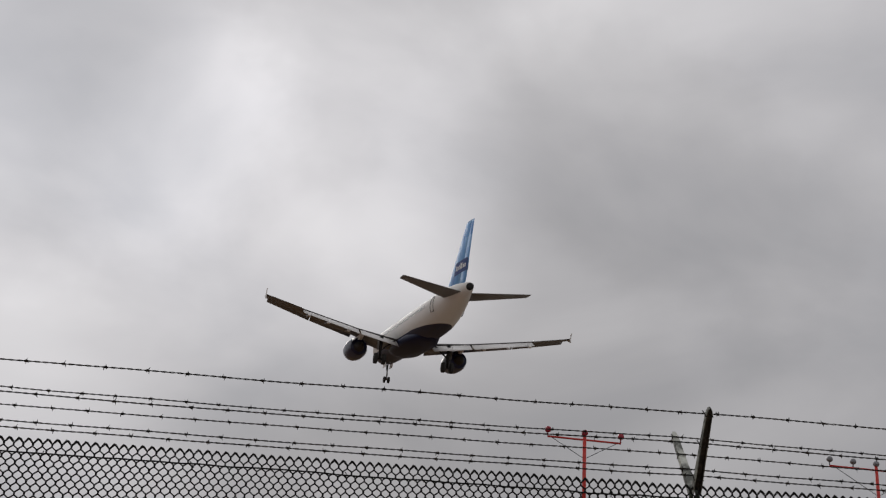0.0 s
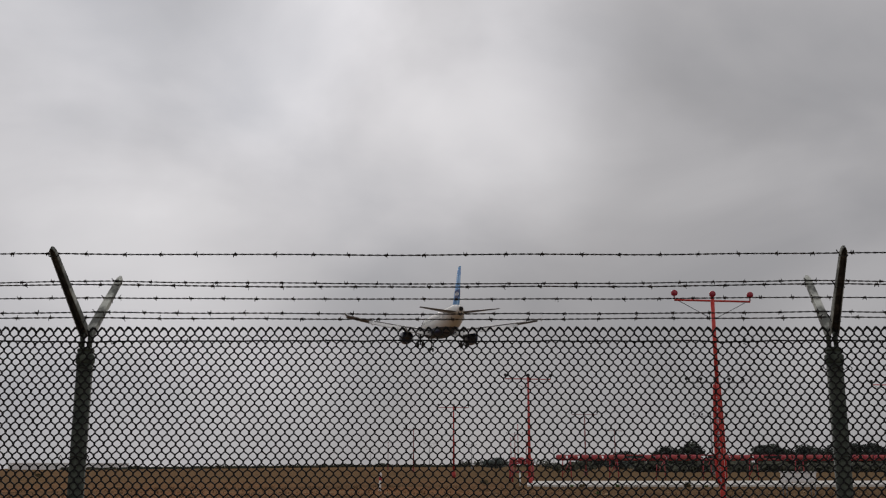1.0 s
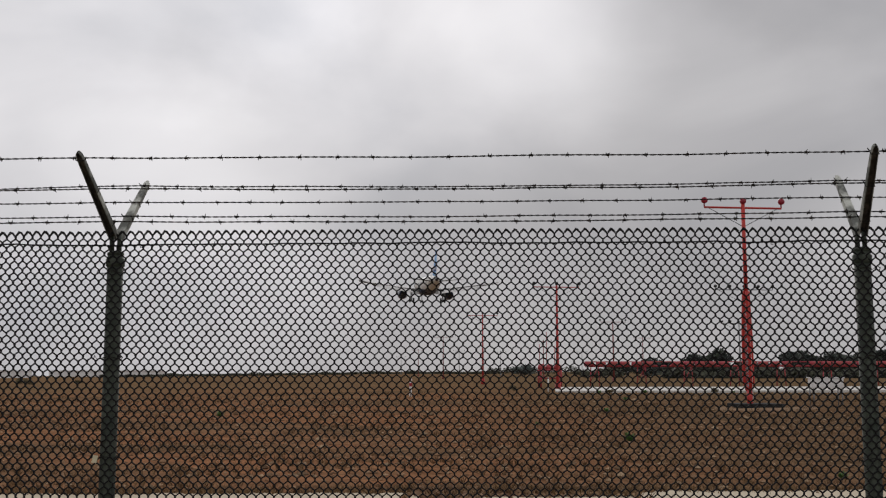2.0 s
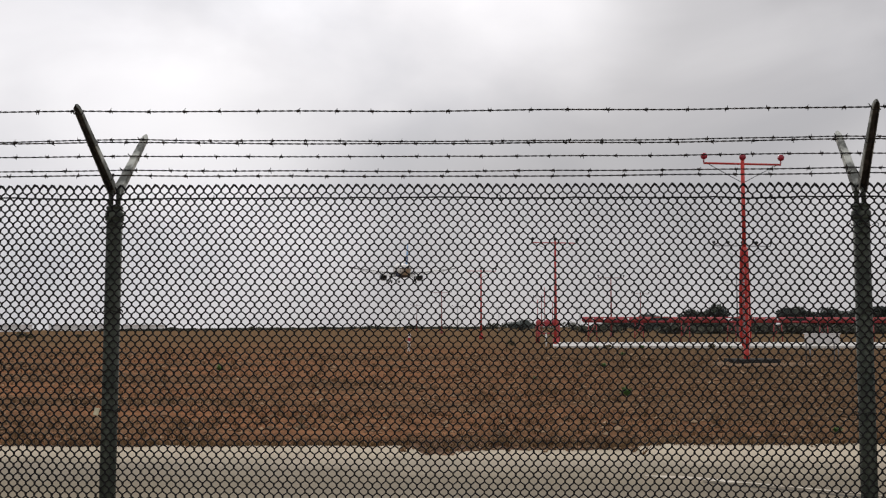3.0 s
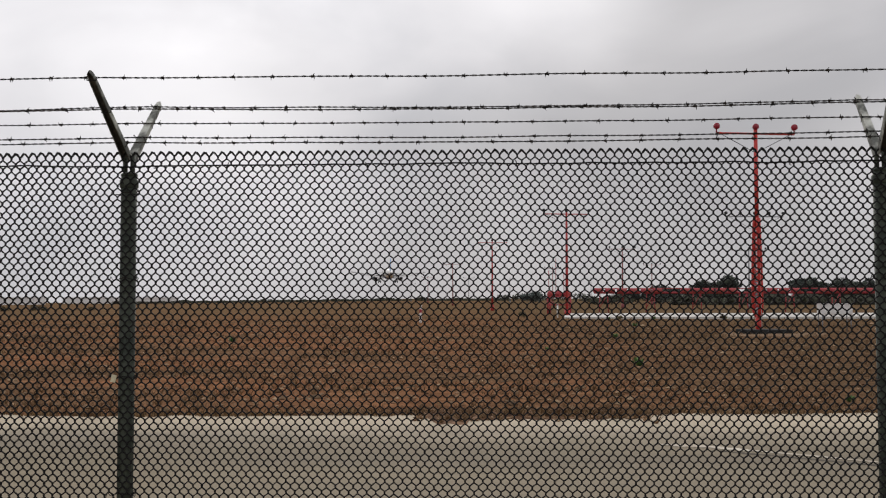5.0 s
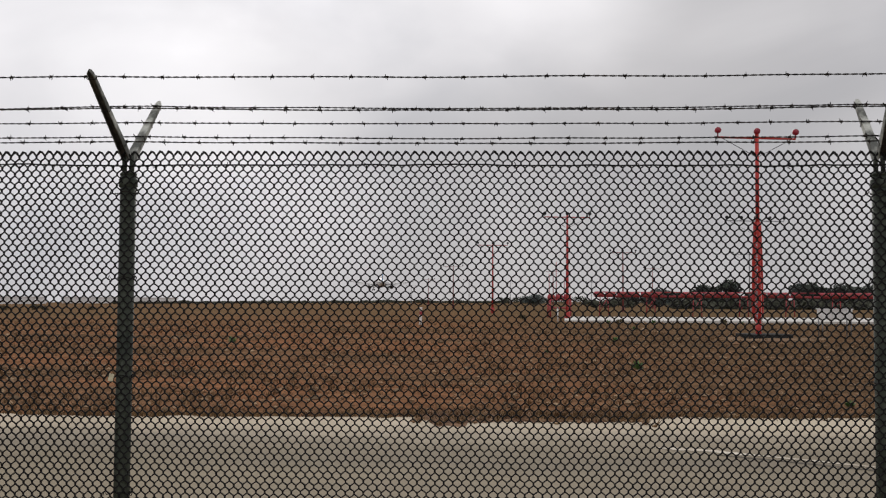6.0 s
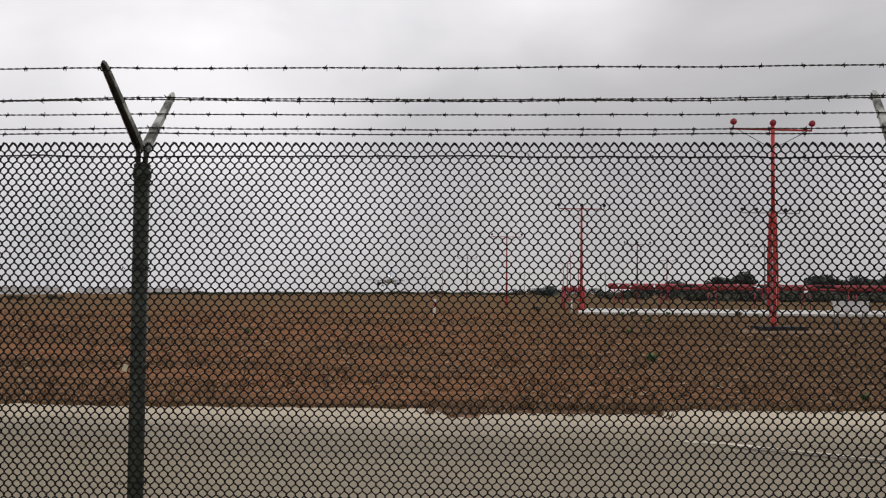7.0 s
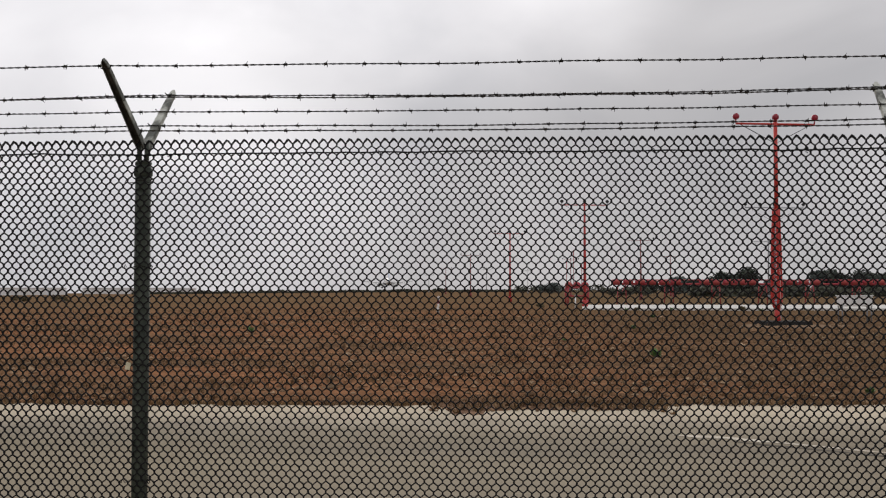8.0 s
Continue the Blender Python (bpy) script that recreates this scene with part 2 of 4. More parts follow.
# --- ground -------------------------------------------------------------
def ground_material():
    m = bpy.data.materials.new("red_brown_dirt_and_dry_grass")
    m.use_nodes = True
    nt = m.node_tree
    N, L = nt.nodes.new, nt.links.new
    p = nt.nodes["Principled BSDF"]
    p.inputs["Roughness"].default_value = 0.95
    p.inputs["Specular IOR Level"].default_value = 0.0
    tc = N("ShaderNodeTexCoord")

    def noise_at(scale, stretch, detail=6.0):
        mp, n = N("ShaderNodeMapping"), N("ShaderNodeTexNoise")
        mp.inputs["Scale"].default_value = stretch
        n.inputs["Scale"].default_value, n.inputs["Detail"].default_value = scale, detail
        n.inputs["Roughness"].default_value = 0.6
        L(tc.outputs["Object"], mp.inputs["Vector"]); L(mp.outputs[0], n.inputs["Vector"])
        return n

    def ramp_of(n, stops):
        r = N("ShaderNodeValToRGB")
        e = r.color_ramp.elements
        e[0].position, e[0].color = stops[0][0], (*stops[0][1], 1)
        e[1].position, e[1].color = stops[-1][0], (*stops[-1][1], 1)
        for s, c in stops[1:-1]:
            e.new(s).color = (*c, 1)
        L(n.outputs["Fac"], r.inputs[0])
        return r

    patches = ramp_of(noise_at(0.11, (0.5, 1.0, 1)), [(0.38, DIRT[0]), (0.46, DIRT[1]), (0.54, DIRT[2]), (0.64, DIRT[3])])
    clods = ramp_of(noise_at(2.2, (0.7, 1.0, 1)), [(0.3, (0.62, 0.62, 0.62)), (0.5, (0.97, 0.97, 0.97)), (0.72, (1.5, 1.49, 1.42))])
    grain = ramp_of(noise_at(22, (1, 1, 1)), [(0.3, (0.7, 0.7, 0.7)), (0.7, (1.25, 1.25, 1.25))])
    a = N("ShaderNodeMix"); a.data_type, a.blend_type = "RGBA", "MULTIPLY"; a.inputs[0].default_value = 1
    b = N("ShaderNodeMix"); b.data_type, b.blend_type = "RGBA", "MULTIPLY"; b.inputs[0].default_value = 1
    sep = N("ShaderNodeSeparateXYZ")
    L(tc.outputs["Object"], sep.inputs[0])
    wander = N("ShaderNodeMath"); wander.operation = "MULTIPLY_ADD"
    wander.inputs[1].default_value = 14.0
    L(noise_at(0.12, (1, 1, 1)).outputs["Fac"], wander.inputs[0]); L(sep.outputs["X"], wander.inputs[2])
    cover = N("ShaderNodeMapRange"); cover.interpolation_type = "SMOOTHSTEP"
    cover.inputs["From Min"].default_value, cover.inputs["From Max"].default_value = 3.0, 16.0
    cover.inputs["To Min"].default_value, cover.inputs["To Max"].default_value = 0.0, 0.85
    L(wander.outputs[0], cover.inputs["Value"])
    grass = N("ShaderNodeMix"); grass.data_type = "RGBA"
    grass.inputs[7].default_value = (0.140, 0.090, 0.053, 1)
    L(cover.outputs[0], grass.inputs[0]); L(patches.outputs[0], grass.inputs[6])
    # olive dry grass takes over further out
    reach = N("ShaderNodeMath"); reach.operation = "MULTIPLY_ADD"
    reach.inputs[1].default_value = 40.0
    L(noise_at(0.07, (0.5, 1, 1)).outputs["Fac"], reach.inputs[0]); L(sep.outputs["Y"], reach.inputs[2])
    out_there = N("ShaderNodeMapRange"); out_there.interpolation_type = "SMOOTHSTEP"
    out_there.inputs["From Min"].default_value, out_there.inputs["From Max"].default_value = 50.0, 150.0
    out_there.inputs["To Min"].default_value, out_there.inputs["To Max"].default_value = 0.0, 0.7
    L(reach.outputs[0], out_there.inputs["Value"])
    olive = N("ShaderNodeMix"); olive.data_type = "RGBA"
    olive.inputs[7].default_value = (0.178, 0.121, 0.068, 1)
    L(out_there.outputs[0], olive.inputs[0]); L(grass.outputs[2], olive.inputs[6])
    L(olive.outputs[2], a.inputs[6]); L(clods.outputs[0], a.inputs[7])
    L(a.outputs[2], b.inputs[6]); L(grain.outputs[0], b.inputs[7])
    L(b.outputs[2], p.inputs["Base Color"])
    bp = N("ShaderNodeBump")
    bp.inputs["Strength"].default_value, bp.inputs["Distance"].default_value = 0.8, 0.06
    L(noise_at(5, (1, 1, 1)).outputs["Fac"], bp.inputs["Height"]); L(bp.outputs[0], p.inputs["Normal"])
    return m


DIRT = [(0.150, 0.094, 0.056), (0.224, 0.126, 0.071), (0.270, 0.128, 0.067), (0.238, 0.148, 0.085)]


def relief(x, y):
    """Height of the dirt; flat under the pavement, uneven beyond it, and falling away gently to the west."""
    k = min(max((y - 12.0) / 2.0, 0.0), 1.0)
    far = min(max((y - 20) / 200, 0.0), 1.0)
    h = 0.05 * noise.noise((x * 0.9, y * 0.9, 0.0)) + 0.05 * noise.noise((x * 0.25, y * 0.25, 4.0))
    fall = 0.0105 * min(max(y / 60 - 0.4, 0.0), 1.0) * max(0.0, -x - 0.08 * y)
    return -0.03 + k * (0.03 + h + 0.16 * far * noise.noise((x * 0.02, y * 0.02, 9.0))) - fall


def build_ground():
    ys = [-400, -200, -100, -50, -20, -8, 0, 4, 8, 10]
    y = 11.0
    while y < 45:
        ys.append(y); y += 0.22 + 0.012 * (y - 11)
    while y < 4600:
        ys.append(y); y *= 1.06
    xs = sorted({round(s * v, 3) for s in (-1, 1) for v in [0.3 * k for k in range(50)] + [15 * 1.09 ** k for k in range(1, 66)]})
    verts = [(x, yy, relief(x, yy)) for yy in ys for x in xs]
    n = len(xs)
    faces = [(i * n + k, i * n + k + 1, (i + 1) * n + k + 1, (i + 1) * n + k) for i in range(len(ys) - 1) for k in range(n - 1)]
    ob = raw("ground", verts, faces, ground_material(), smooth=True)
    tagged(ob, "red-brown bare dirt field with dry grass reaching the horizon", "ground", kind="structure")


build_ground()

ASPHALT = material("worn_grey_pavement", (0.312, 0.262, 0.186), 0.9, 0.0, 0.16, 0.35, 45, 0.004, second=(0.254, 0.218, 0.168), stretch=(0.12, 1, 1))
EDGE = material("pale_crack_filler", (0.72, 0.66, 0.55), 0.92, 0.0, 0.2, 1.2, 40, 0.004, second=(0.50, 0.43, 0.34))
# dark colour for the shadow line painted beside the crack
SEAM_SHADE = material("dark_tar", (0.10, 0.088, 0.072), 0.9, 0.0, 0.3, 1.2, 40, 0.004, second=(0.15, 0.13, 0.105))


def edge_line(x):
    """Where the pavement gives way to the dirt."""
    return 12.6 + 0.045 * x + 0.18 * min(max(x - 1.6, 0.0), 1.0) + 0.16 * noise.noise((x * 0.7, 0, 2)) + 0.12 * noise.noise((x * 2.6, 0, 5)) + 0.06 * noise.noise((x * 7.0, 0, 6))


def slab(name, near, far, top, mat, label, parent=None, x0=-60, x1=60, step=0.08):
    verts, faces = [], []
    n = int((x1 - x0) / step)
    for k in range(n + 1):
        x = x0 + k * step
        a, b = near(x), far(x)
        verts += [(x, a, top), (x, b, top), (x, b + 0.004, top - 0.03), (x, a, top - 0.03)]
    for k in range(n):
        i, j = 4 * k, 4 * k + 4
        faces += [(i, j, j + 1, i + 1), (i + 1, j + 1, j + 2, i + 2), (i + 3, i, j, j + 3)[::-1]]
    return tagged(raw(name, verts, faces, mat, parent), label, "pavement", kind="structure")


def dusty_edge(m):
    """Pale dust and grit lie along the road's far rim and thin out towards its middle; the wheel lane is darker."""
    nt = m.node_tree
    N, L = nt.nodes.new, nt.links.new
    p = nt.nodes["Principled BSDF"]
    old = p.inputs["Base Color"].links[0].from_socket
    tc, sep, n = N("ShaderNodeTexCoord"), N("ShaderNodeSeparateXYZ"), N("ShaderNodeTexNoise")
    L(tc.outputs["Object"], sep.inputs[0]); L(tc.outputs["Object"], n.inputs["Vector"])
    n.inputs["Scale"].default_value, n.inputs["Detail"].default_value = 0.9, 6.0
    far = N("ShaderNodeMath"); far.operation = "MULTIPLY_ADD"
    far.inputs[1].default_value = 2.2
    L(n.outputs["Fac"], far.inputs[0]); L(sep.outputs["Y"], far.inputs[2])
    k = N("ShaderNodeMapRange"); k.interpolation_type = "SMOOTHSTEP"
    k.inputs["From Min"].default_value, k.inputs["From Max"].default_value = 10.9, 13.5
    L(far.outputs[0], k.inputs["Value"])
    mix = N("ShaderNodeMix"); mix.data_type = "RGBA"
    mix.inputs[7].default_value = (0.56, 0.48, 0.36, 1)
    L(k.outputs[0], mix.inputs[0]); L(old, mix.inputs[6])
    lane = N("ShaderNodeMapRange"); lane.interpolation_type = "SMOOTHSTEP"
    lane.inputs["From Min"].default_value, lane.inputs["From Max"].default_value = 0.0, 1.3
    lane.inputs["To Min"].default_value, lane.inputs["To Max"].default_value = 0.85, 1.0
    off = N("ShaderNodeMath"); off.operation = "SUBTRACT"; off.inputs[1].default_value = 10.2
    L(far.outputs[0], off.inputs[0])
    dist = N("ShaderNodeMath"); dist.operation = "ABSOLUTE"
    L(off.outputs[0], dist.inputs[0]); L(dist.outputs[0], lane.inputs["Value"])
    mul = N("ShaderNodeMix"); mul.data_type, mul.blend_type = "RGBA", "MULTIPLY"; mul.inputs[0].default_value = 1.0
    L(mix.outputs[2], mul.inputs[6]); L(lane.outputs[0], mul.inputs[7])
    L(mul.outputs[2], p.inputs["Base Color"])


dusty_edge(ASPHALT)
slab("pavement", lambda x: -7.0, edge_line, 0.014, ASPHALT, "worn grey-brown service road with a pale dusty rim")


DAMP = material("damp_dirt", (0.125, 0.066, 0.038), 0.95, 0.0, 0.5, 3.2, 18, 0.02, second=(0.22, 0.13, 0.078))


def build_spill():
    """Dirt washed over the pavement's rim."""
    verts, faces, rows = [], [], 10
    n = 110
    for k in range(n + 1):
        u = k / n
        x = -0.95 + 2.9 * u
        ragged = 0.5 + 0.9 * noise.noise((x * 1.7, 0, 7)) + 0.5 * noise.noise((x * 6.4, 0, 2))
        reach = (1.15 * min(u * 9, 1) * (1.0 if u < 0.22 else 0.62 - 0.3 * u)) * min(1.0, (1 - u) * 5) * (0.75 + 0.35 * ragged)
        reach = max(reach, 0.02)
        for i in range(rows + 1):
            v = i / rows
            yy = 12.85 - v * (0.25 + reach)
            z = 0.018 + 0.05 * (1 - v) + 0.03 * noise.noise((x * 3, yy * 3, 1)) * (1 - v)
            verts.append((x, yy, z if i < rows else 0.004))
    for k in range(n):
        for i in range(rows):
            a = k * (rows + 1) + i
            faces.append((a, a + 1, a + rows + 2, a + rows + 1))
    tagged(raw("dirt_spill", verts, faces, DAMP, smooth=True), "dark red-brown dirt washed over the pavement edge", "dirt", kind="structure")


build_spill()


SEAM = ((1.70, 10.07), (3.44, 9.00))


def seam_strip(name, x_from, x_to, shift, width, seed, mat, top, label):
    """A ragged strip along the crack, its width wandering."""
    verts, faces, n = [], [], 90
    (xa, ya), (xb, yb) = SEAM
    for k in range(n + 1):
        u = x_from + (x_to - x_from) * k / n
        x = xa + (xb - xa) * u
        y = ya + (yb - ya) * u + 0.09 * noise.noise((x * 2.5, 0, 3)) + 0.08 * math.sin(u * 3.0) + shift
        w = width * (1.5 if u < 0.45 else 1.0) * (0.5 + 0.9 * abs(noise.noise((x * 5, 1, seed)))) * min(1.0, 0.25 + 6 * min(k, n - k) / n)
        verts += [(x, y - w, top), (x, y + w, top)]
    for k in range(n):
        faces.append((2 * k, 2 * k + 2, 2 * k + 3, 2 * k + 1))
    tagged(raw(name, verts, faces, mat), label, "crack", kind="structure")


def build_seam():
    """A crack across the pavement, filled pale, with its shadow painted as a dark line along it."""
    seam_strip("pavement_seam", 0.0, 1.15, 0.0, 0.085, 1, EDGE, 0.0185, "pale filled crack across the service road")
    seam_strip("pavement_crack", 0.3, 1.7, -0.24, 0.06, 4, SEAM_SHADE, 0.0185, "dark painted shadow line beside the filled crack")


build_seam()


# --- the fence ----------------------------------------------------------
FENCE_Y, SPAN, TOP, CELL, DROP = 3.40, 3.05, 2.135, 0.0357, 0.0465
POSTS = [-1.525 + SPAN * k for k in range(-2, 4)]


def stretch_of(x):
    """The weave is pulled unevenly between two posts."""
    return -0.0035 - 0.005 * (1 - math.cos(2 * math.pi * (x - 1.69) / (85 * CELL)))


def mesh_panel():
    """The woven wires of one span, from x = 0 to SPAN."""
    verts, faces = [], []
    r, half = 0.0037, CELL / 2
    rows = 92
    for i in range(2 * 85):
        x0 = i * half + half / 2 + PHASE
        pts = []
        sag = 0.004 * noise.noise((i * 0.11, 0, 0))
        for k in range(rows + 1):
            z = TOP - k * DROP / 2
            side = 1 if (k + i) % 2 else -1
            x = x0 + side * (half * 0.5 + 0.0013) + stretch_of(x0)
            jog = DROP * 0.088
            dx = 0.0016 * noise.noise((i * 0.5, k * 0.35, 3)) + 0.003 * noise.noise((i * 0.04, k * 0.05, 8))
            dz = 0.0016 * noise.noise((i * 0.4, k * 0.5, 6)) + sag
            y = 0.0022 * side
            if k:
                pts.append((x + dx, y, z + dz + jog))
            pts.append((x + dx, -y, z + dz - jog * (k > 0)))
        tube(verts, faces, pts, r, 4, False)
    for i in range(85):
        x = i * CELL + PHASE + (CELL if KNUCKLE else CELL / 2)
        x += stretch_of(x)
        z = TOP + 0.004 * noise.noise((i * 0.22, 0, 0))
        w, h = CELL * 0.40, DROP * 0.30
        tube(verts, faces, [(x - w, 0, z - h), (x - 0.002, -0.003, z + 0.002), (x + 0.003, 0.003, z), (x + w, 0, z - h)], 0.0046, 4)
    return verts, faces


PHASE, KNUCKLE = 0.0, True


def barbed_strand(y, z, x0, x1, seed):
    """Two strands twisted round each other, with a slight slack between posts."""
    rnd = random.Random(seed)
    ph = rnd.random() * 6.28

    def place(x):
        u = ((x + 1.525) / SPAN) % 1.0
        return y, z - 0.010 * 4 * u * (1 - u) * SLACK[seed % 6] + 0.004 * noise.noise((x * 2.0, seed, 0))

    lines = []
    for s in (0, math.pi):
        pts = []
        n = int((x1 - x0) / 0.0095)
        for k in range(n + 1):
            x = x0 + (x1 - x0) * k / n
            yy, zz = place(x)
            w = 2 * math.pi * x / 0.062 + ph + s
            pts.append((x, yy + 0.0019 * math.cos(w), zz + 0.0019 * math.sin(w)))
        lines.append((pts, 0.0019))
    spots, x = [], x0 + rnd.random() * 0.14
    while x < x1:
        spots.append((x, *place(x), rnd.random() * 6.28, rnd.randrange(3)))
        x += 0.148 + rnd.uniform(-0.012, 0.012)
    return lines, spots


SLACK = [0.6, 1.2, 0.9, 1.4, 0.7, 1.0]


def barb_mesh(k):
    """A four-point barb: two wires wound round the strand, with their ends standing off."""
    rnd = random.Random(40 + k)
    verts, faces = [], []
    for s in (0, 1):
        a = s * 1.7 + k
        off = 0.004 * (s - 0.5)
        u = Vector((0.35 * (1 if s else -1), math.cos(a), math.sin(a))).normalized()
        u2 = Vector((0.25, -math.cos(a + 0.5), -math.sin(a + 0.5))).normalized()
        ln = 0.0115 + 0.0035 * rnd.random()
        tube(verts, faces, [tuple(u * ln + Vector((off, 0, 0))), tuple(u * 0.004 + Vector((off - 0.003, 0, 0))), tuple(u2 * 0.004 + Vector((off + 0.003, 0, 0))), tuple(u2 * ln + Vector((off, 0, 0)))], 0, 4, True, [0.0008, 0.0024, 0.0024, 0.0008])
    tube(verts, faces, [(-0.008, 0, 0), (-0.004, 0, 0), (0.004, 0, 0), (0.008, 0, 0)], 0, 6, True, [0.002, 0.0052, 0.0052, 0.002])
    return verts, faces


def arm_mesh(tip, stem):
    """A pressed steel channel from the post's cap to its rounded, slotted tip."""
    a, b = Vector(stem), Vector(tip)
    d = (b - a).normalized()
    side = Vector((1, 0, 0))
    side = (side - d * side.dot(d)).normalized()
    deep = d.cross(side)
    if deep.z > 0:
        deep = -deep
    ln = (b - a).length
    verts, faces, rings = [], [], []
    steps = [0.0, 0.15, 0.4, 0.7, 0.92, 0.965, 0.99, 1.0]
    for u in steps:
        w = 0.0175 * (1 - u) + 0.0130 * u
        if u > 0.92:
            w *= math.sqrt(max(0.0, 1 - ((u - 0.92) / 0.083) ** 2))
        t, lip = 0.003, 0.030 * (1 - 0.45 * u)
        p = a + d * ln * u
        prof = [(-w, lip), (-w, 0), (w, 0), (w, lip), (w - t * min(1, w / 0.006), lip), (w - t * min(1, w / 0.006), t), (-w + t * min(1, w / 0.006), t), (-w + t * min(1, w / 0.006), lip)]
        rings.append([p + side * s + deep * q for s, q in prof])
    return loft(rings)


def build_fence():
    fence = tagged(empty("chain_link_fence"), "dark chain-link perimeter fence topped with V arms and six barbed wires", "fence")
    posts = {}
    # posts: pipe, collar, cap stem
    z_top = TOP - 0.088
    pv, pf = [], []
    tube(pv, pf, [(0, 0, -0.25), (0, 0, z_top)], 0.0325, 20)
    cv, cf = [], []
    tube(cv, cf, [(0, 0, z_top - 0.055), (0, 0, z_top - 0.05), (0, 0, z_top - 0.022), (0, 0, z_top - 0.018)], 0, 20, True, [0.0325, 0.038, 0.038, 0.033])
    tube(cv, cf, [(0, 0, z_top - 0.005), (0, 0, z_top + 0.004), (0, 0, z_top + 0.012)], 0, 20, True, [0.034, 0.034, 0.022])
    sv, sf = [], []
    tube(sv, sf, [(-0.016, 0, z_top), (-0.018, -0.004, TOP + 0.0)], 0.0095, 8)
    tube(sv, sf, [(0.014, 0, z_top), (0.012, 0.004, TOP + 0.0)], 0.0095, 8)
    tips = {"near": (-0.048, -0.312, 0.281), "far": (0.022, 0.302, 0.279)}
    first = None
    for x in POSTS:
        if first is None:
            post = raw("post", pv, pf, POST_PAINT, fence, "dark green steel fence post", True)
            first = post
            raw("collar", cv, cf, POST_PAINT, post, "", True)
            raw("cap_stem", sv, sf, POST_PAINT, post, "", True)
            for key, (dx, dy, dz) in tips.items():
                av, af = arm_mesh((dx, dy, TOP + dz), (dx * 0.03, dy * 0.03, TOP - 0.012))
                arm = raw("barbed_wire_arm", av, af, ARM_STEEL, post, "stained galvanised channel arm, shade painted dark inside")
                # inner faces take the darker steel, as painted shade
                arm.data.materials.append(CHANNEL_SHADE)
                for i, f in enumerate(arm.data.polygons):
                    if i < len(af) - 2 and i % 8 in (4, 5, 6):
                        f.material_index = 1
                # wraps that hold the strands to the arm
                for u in ((0.92, 0.572, 0.18) if key == "near" else (0.895, 0.585, 0.335)):
                    w = 0.0175 * (1 - u) + 0.0130 * u + 0.0025
                    c = Vector((dx * u, dy * u, TOP - 0.012 + (dz + 0.012) * u))
                    up = Vector((0, -dz, dy)).normalized()
                    if up.z > 0:
                        up = -up
                    tv, tf = [], []
                    lip = 0.030 * (1 - 0.45 * u) + 0.002
                    ring_pts = [c + Vector((sx * w, 0, 0)) + up * q for sx, q in ((-1, -0.003), (1, -0.003), (1, lip), (-1, lip), (-1, -0.003))]
                    tube(tv, tf, [tuple(q) for q in ring_pts] + [tuple(ring_pts[-1] + Vector((-0.008, -0.004, 0.009)))], 0.0022, 4)
                    raw("tie_wire", tv, tf, BARB_WIRE, post)
            for z in (0.35, 0.75, 1.22, 1.62, 1.97):
                tv, tf = [], []
                pts = [(0.036 * math.cos(w), 0.036 * math.sin(w), z + 0.004 * math.sin(3 * w)) for w in [-2.2 + 2 * math.pi * k / 16 for k in range(16)]]
                tube(tv, tf, pts + [(-0.050, -0.033, z - 0.006), (-0.058, -0.036, z + 0.008), (-0.064, -0.034, z - 0.01)], 0.0022, 4)
                tube(tv, tf, [(0.036, -0.02, z), (0.048, -0.034, z + 0.008), (0.056, -0.036, z + 0.001), (0.052, -0.035, z - 0.009), (0.044, -0.034, z - 0.004)], 0.0022, 4)
                raw("tie_wire", tv, tf, BARB_WIRE, post)
        else:
            post = share(first, fence, Matrix())
            for c in first.children:
                share(c, post, Matrix())
        post.matrix_basis = pose(x, FENCE_Y, 0)
        posts[x] = post
    bm = bmesh.new()
    box(bm, (0.020, 0.004, 0.030), (0, 0, 0), None, 0.001)
    tag = part("tag", bm, CHIP, posts[POSTS[2]], "small pale tag")
    tag.matrix_basis = pose(-0.037, -0.046, 1.215, 0, 12, 10)
    # woven mesh
    mv, mf = mesh_panel()
    panel = None
    for k in range(6):
        x = -0.689 + (50 - 85 * 3 + 85 * k) * CELL
        if panel is None:
            panel = raw("mesh_panel", mv, mf, MESH_WIRE, fence, "dark small-diamond woven wire mesh")
            ob = panel
        else:
            ob = share(panel, fence, Matrix())
        ob.matrix_basis = pose(x, FENCE_Y - 0.036, 0)
    # tension wires
    for z, r in ((TOP - 0.055, 0.0033), (0.09, 0.0022)):
        pts = []
        x = POSTS[0]
        while x <= POSTS[-1] + 1e-6:
            pts.append((x, FENCE_Y - 0.040, z + 0.007 * noise.noise((x * 2.3, 0, z)) + 0.005 * noise.noise((x * 9, 0, z))))
            x += 0.05
        wire = bars("tension_wire", [(pts, r)], MESH_WIRE, fence, "", 5)
    hv, hf = [], []
    tube(hv, hf, [(-0.004, 0, 0.012), (0.002, -0.006, 0.004), (0.003, -0.006, -0.006), (-0.003, 0.001, -0.011), (0.008, -0.004, -0.014)], 0.0021, 4)
    ring, x, rnd = None, POSTS[0] + 0.3, random.Random(5)
    while x < POSTS[-1]:
        m = pose(x, FENCE_Y - 0.040, TOP - 0.055, 0, rnd.uniform(-40, 40), 0)
        if ring is None:
            ring = raw("hog_ring", hv, hf, MESH_WIRE, fence)
            ring.matrix_basis = m
        else:
            share(ring, fence, m)
        x += rnd.uniform(0.22, 0.62)
    # barbed wires
    kinds = [barb_mesh(k) for k in range(3)]
    made = {}
